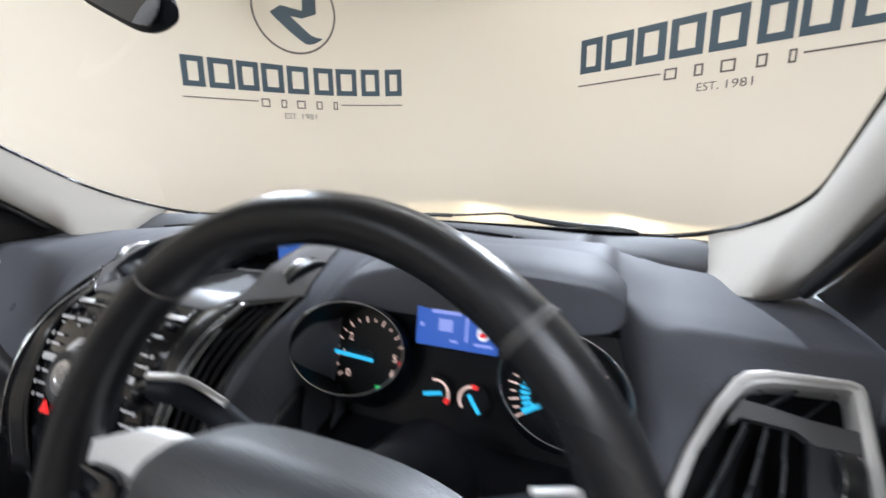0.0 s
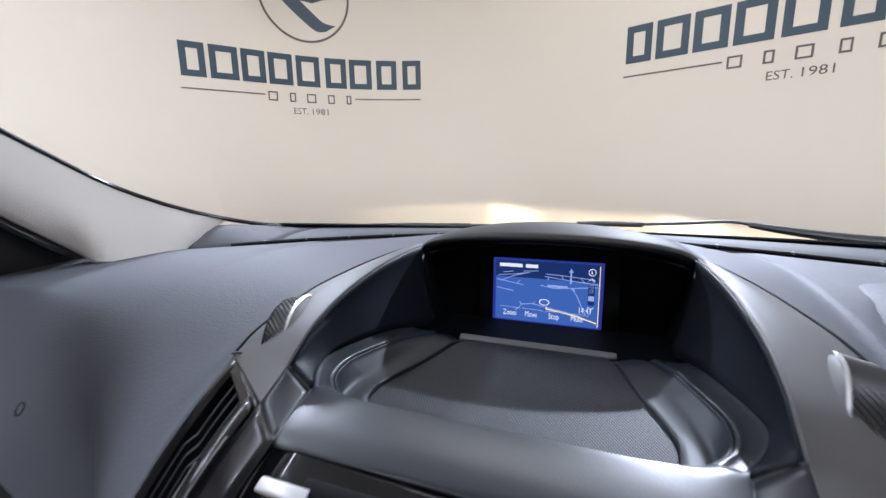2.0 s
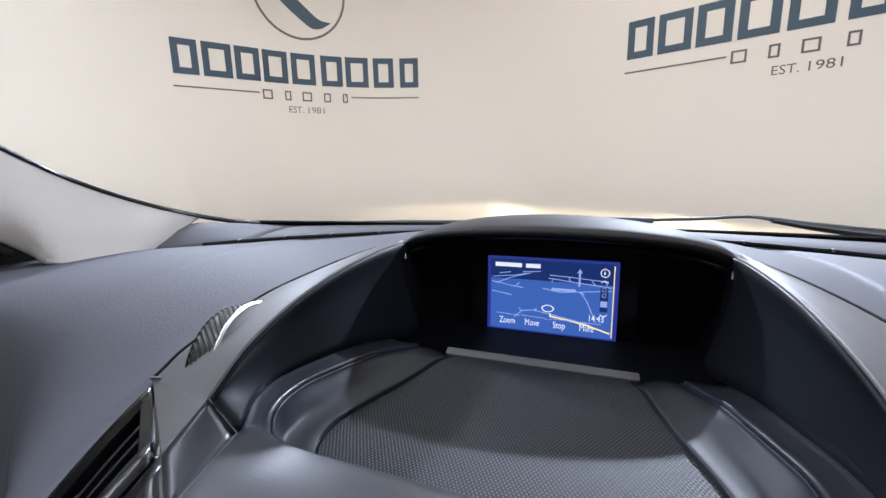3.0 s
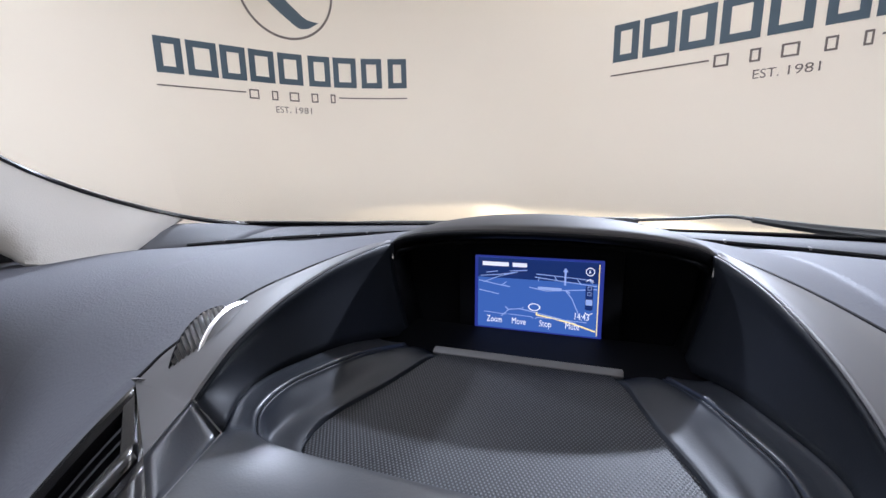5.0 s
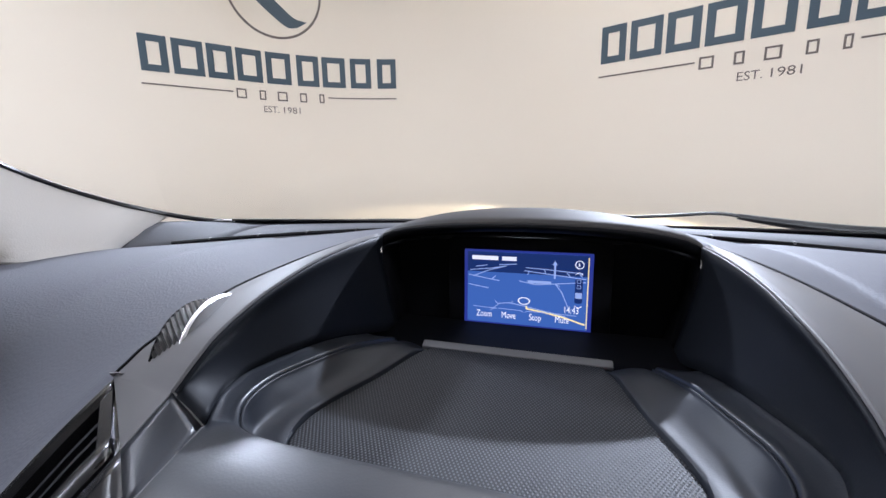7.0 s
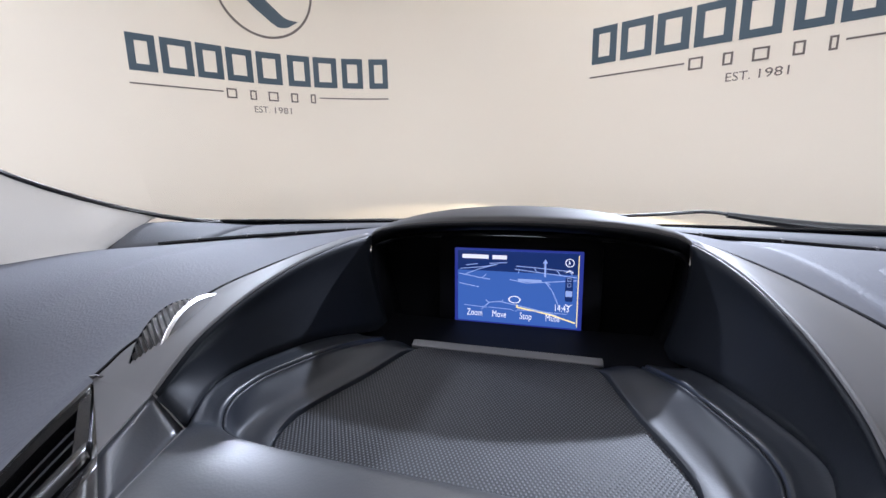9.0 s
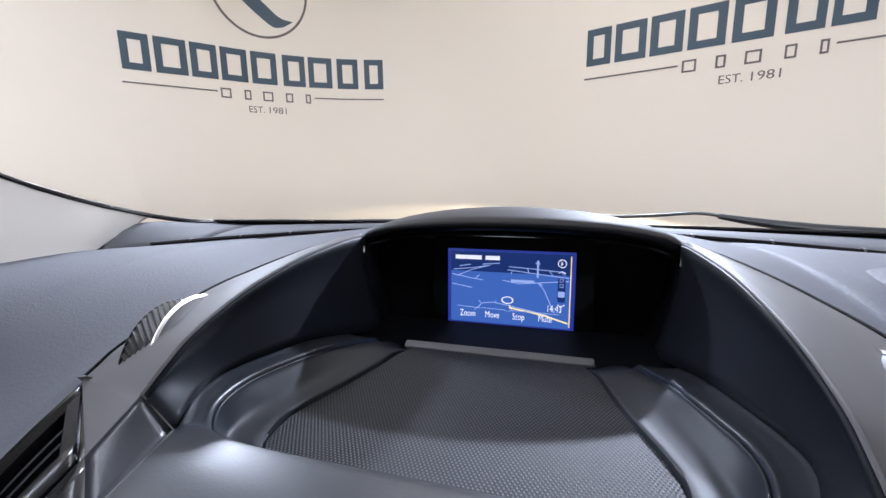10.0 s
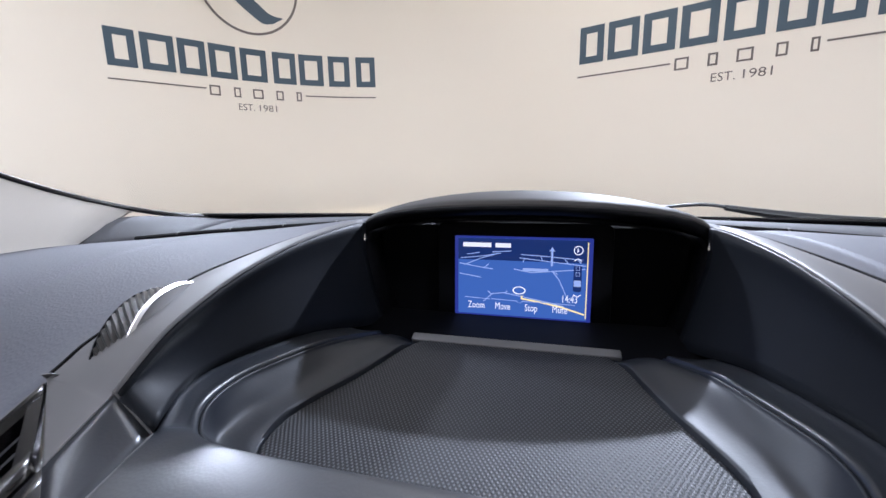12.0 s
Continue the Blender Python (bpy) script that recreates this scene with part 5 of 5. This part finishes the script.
# hood over the instruments: front fascia and top, blended into the pad
hs = []
for x, zt, zb, yf in ((0.204, 1.060, 1.054, -0.165), (0.214, 1.069, 1.053, -0.172), (0.230, 1.079, 1.051, -0.178), (0.25, 1.087, 1.049, -0.18), (0.30, 1.098, 1.048, -0.181), (0.37, 1.102, 1.048, -0.182), (0.44, 1.101, 1.048, -0.181), (0.50, 1.094, 1.050, -0.177), (0.525, 1.083, 1.054, -0.168), (0.535, 1.072, 1.060, -0.155)):
    zr = float(np.interp(x, [0.2, 0.215, 0.23, 0.26, 0.48, 0.51, 0.535], [1.07, 1.088, 1.096, 1.1015, 1.1015, 1.092, 1.06]))
    hs.append([(x, -0.06, 1.05), (x, yf + 0.018, zb - 0.003), (x, yf + 0.002, zb), (x, yf, zb + 0.004), (x, yf + 0.004, zt - 0.004), (x, yf + 0.012, zt + 0.003), (x, yf + 0.04, zt + 0.010), (x, -0.07, (zt + 0.012) * 0.7 + zr * 0.3), (x, -0.015, zr), (x, 0.05, zr - 0.0075)])
part("cluster_hood", loft(hs, 3, 3), PAD, dash, "charcoal hood over the instruments", thick=0.004)
part("cluster_surround", loft([[(0.205, -0.245, 0.97), (0.215, -0.262, 0.925), (0.26, -0.275, 0.905), (0.37, -0.275, 0.905), (0.48, -0.275, 0.905), (0.525, -0.262, 0.925), (0.535, -0.245, 0.97)],
                               [(0.205, -0.29, 0.95), (0.215, -0.31, 0.9), (0.26, -0.325, 0.875), (0.37, -0.33, 0.87), (0.48, -0.325, 0.875), (0.525, -0.31, 0.9), (0.535, -0.29, 0.95)],
                               [(0.205, -0.30, 0.85), (0.215, -0.33, 0.82), (0.26, -0.34, 0.8), (0.37, -0.34, 0.8), (0.48, -0.34, 0.8), (0.525, -0.33, 0.82), (0.535, -0.30, 0.85)]], 4, 3), BLACKTRIM, dash, "matt black panel under the instruments", thick=0.006)

# ---------------------------------------------------------------- steering wheel and stalks
wheel = thing("steering_wheel", "black leather steering wheel with a grey hub and silver spokes", "steering wheel")
WC, WR, TILT = Vector((0.376, -0.452, 1.0235)), 0.170, radians(19)
WM = frame_at(WC, (1, 0, 0), (0, math.sin(TILT), math.cos(TILT)))
rows = []
for a in np.linspace(0, 2 * math.pi, 96, endpoint=False):
    rows.append([tuple(WM @ Vector(((WR + 0.0145 * math.cos(w)) * math.cos(a), (WR + 0.0145 * math.cos(w)) * math.sin(a), 0.0175 * math.sin(w)))) for w in np.linspace(0, 2 * math.pi, 16, endpoint=False)])
part("rim", grid(rows + rows[:1], ring=True), LEATHER, wheel, "black leather rim")
for a in (48, 132, 228, 312):
    t = radians(a)
    seam = [tuple(WM @ Vector(((WR + 0.0149 * math.cos(w)) * math.cos(t), (WR + 0.0149 * math.cos(w)) * math.sin(t), 0.0179 * math.sin(w)))) for w in np.linspace(0, 2 * math.pi, 17)]
    part("seam", tube(seam, 0.0012, 6, 1, caps=False), STITCH, wheel, "worn leather seam")
# hub cushion
hub = []
for k, z in ((1.0, -0.02), (1.0, 0.006), (0.97, 0.014), (0.85, 0.023), (0.6, 0.031), (0.3, 0.0345), (0.02, 0.035)):
    hub.append([tuple(WM @ Vector((0.014 + k * 0.112 * math.copysign(abs(math.cos(a)) ** 0.75, math.cos(a)), k * 0.060 * math.copysign(abs(math.sin(a)) ** 0.75, math.sin(a)) - 0.006, z))) for a in np.linspace(0, 2 * math.pi, 56, endpoint=False)])
part("hub", grid(hub, ring=True), HUB, wheel, "grey airbag cover")
part("emblem", lathe([(0.017, 0.033), (0.016, 0.037), (0.0005, 0.0375)], WM @ Matrix.Translation((0, -0.01, 0)) @ Matrix.Diagonal((1.5, 0.62, 1, 1)), 36), CHROME, wheel, "plain bright oval")
for side in (-1, 1):
    sp = loft([[tuple(WM @ Vector((side * x, y + dy, z))) for x, y, z in ((0.07, 0.018, 0.006), (0.11, 0.014, 0.004), (0.15, 0.0, 0.0), (0.166, -0.006, -0.002))] for dy in (0.022, 0.01, -0.006, -0.026)], 3, 3)
    s_ = part("spoke", sp, FRAME, wheel, "satin silver spoke", thick=0.012)
    part("button_pad", slab(rounded(0.045, 0.036, 0.012), WM @ Matrix.Translation((side * 0.122, -0.004, 0.007)) @ Matrix.Rotation(radians(side * 3), 4, "Y"), 0.006, round_by=0.002), PIANO, s_, "gloss black button pad")
    for dx, dy in ((0, 0.01), (0, -0.01), (0.012, 0), (-0.012, 0)):
        part("button", slab(rounded(0.009, 0.006, 0.002), WM @ Matrix.Translation((side * 0.122 + dx, -0.004 + dy, 0.013)), 0.0012), WING, s_, "small black button")
part("lower_spoke", loft([[tuple(WM @ Vector((x * k, y, z))) for k in (-1, -0.4, 0.4, 1)] for x, y, z in ((0.035, -0.06, 0.006), (0.028, -0.11, 0.003), (0.032, -0.162, -0.002))], 3, 3), SATIN, wheel, "satin silver spoke", thick=0.012)
part("column_cover", tube([tuple(WM @ Vector((0, -0.03, z))) for z in (-0.02, -0.09, -0.2)], [0.038, 0.042, 0.05], 24, 4), CAVE, wheel, "black column cover")


def column_stalk(side):
    s = thing("column_stalk", "black and silver column stalk behind the steering wheel", "stalk", "stalks of the steering column")
    M = lambda pts: [tuple(WM @ Vector((side * (x + 0.028), y + 0.003, z))) for x, y, z in pts]
    part("arm", tube(M([(0.05, 0.01, -0.07), (0.09, 0.025, -0.066), (0.125, 0.036, -0.058), (0.15, 0.036, -0.05)]), [0.008, 0.01, 0.011, 0.009], 12, 5), WING, s)
    part("trim", tube(M([(0.085, 0.036, -0.062), (0.12, 0.0475, -0.054), (0.152, 0.046, -0.046)]), 0.003, 8, 5), SATIN, s, "satin silver strip")
    part("tip", tube(M([(0.15, 0.034, -0.05), (0.157, 0.03, -0.047), (0.162, 0.022, -0.045)]), [0.009, 0.01, 0.007], 12, 4), PIANO, s, "gloss black tip")


for side in (-1, 1):
    column_stalk(side)

# ---------------------------------------------------------------- mirror and wipers
rv = thing("rear_view_mirror", "black rear-view mirror hanging from the windscreen", "mirror")
MM = frame_at((-0.052, -0.215, 1.424), (0.88, -0.10, -0.40), (0, 0.12, 1))
rows = []
for x in np.linspace(-1, 1, 25):
    w = 0.034 * (1 - abs(x) ** 5 * 0.62)
    rows.append([tuple(MM @ Vector((0.112 * x, w * math.sin(a), 0.004 + (0.022 if math.cos(a) < 0 else 0.008) * math.cos(a) * (1 - 0.5 * abs(x) ** 4)))) for a in np.linspace(0, 2 * math.pi, 20, endpoint=False)])
bm = grid(rows, ring=True)
bm.verts.ensure_lookup_table()
bm.faces.new(bm.verts[:20])
bm.faces.new(bm.verts[-20:])
part("housing", bm, WING, rv, "black plastic housing")
part("glass", slab([(0.106 * math.copysign(abs(math.cos(a)) ** 0.5, math.cos(a)), 0.028 * math.copysign(abs(math.sin(a)) ** 0.6, math.sin(a))) for a in np.linspace(0, 2 * math.pi, 40, endpoint=False)], MM @ Matrix.Translation((0, 0, 0.0115)), 0.002), DARKMIRROR, rv, "mirror glass, the dark cabin's reflection in its colour", smooth=False)
part("stem", tube([(-0.035, -0.205, 1.44), (-0.02, -0.19, 1.465), (-0.005, -0.18, 1.485)], 0.011, 12, 4), BLACKTRIM, rv)


def wiper(arm, rod, blade):
    """A broad arm from its pivot, a thin rod and the end of the blade."""
    w = thing("windscreen_wiper", "black windscreen wiper parked low in front of the glass", "wiper", "wipers of the windscreen")
    part("arm", tube(arm, [0.009, 0.012, 0.011, 0.0085, 0.006][:len(arm)], 10, 6, flat=0.8), RUBBER, w)
    part("rod", tube(rod, 0.0028, 8, 6), RUBBER, w, "thin black rod")
    part("blade", tube(blade, 0.0052, 8, 6, flat=1.0), RUBBER, w, "black rubber blade")


wiper([(0.60, 0.41, 1.035), (0.545, 0.42, 1.062), (0.43, 0.42, 1.071), (0.345, 0.42, 1.081), (0.29, 0.42, 1.0895)],
      [(0.30, 0.42, 1.089), (0.257, 0.42, 1.094), (0.19, 0.42, 1.089), (0.11, 0.42, 1.0845)], [(0.125, 0.42, 1.0845), (0.06, 0.42, 1.084), (0.009, 0.42, 1.0815)])
wiper([(-0.52, 0.40, 1.035), (-0.47, 0.40, 1.058), (-0.35, 0.40, 1.0665), (-0.27, 0.40, 1.0705), (-0.20, 0.40, 1.0745)],
      [(-0.21, 0.40, 1.074), (-0.17, 0.40, 1.076), (-0.14, 0.40, 1.0745)], [(-0.15, 0.40, 1.074), (-0.11, 0.40, 1.0725), (-0.06, 0.40, 1.071)])
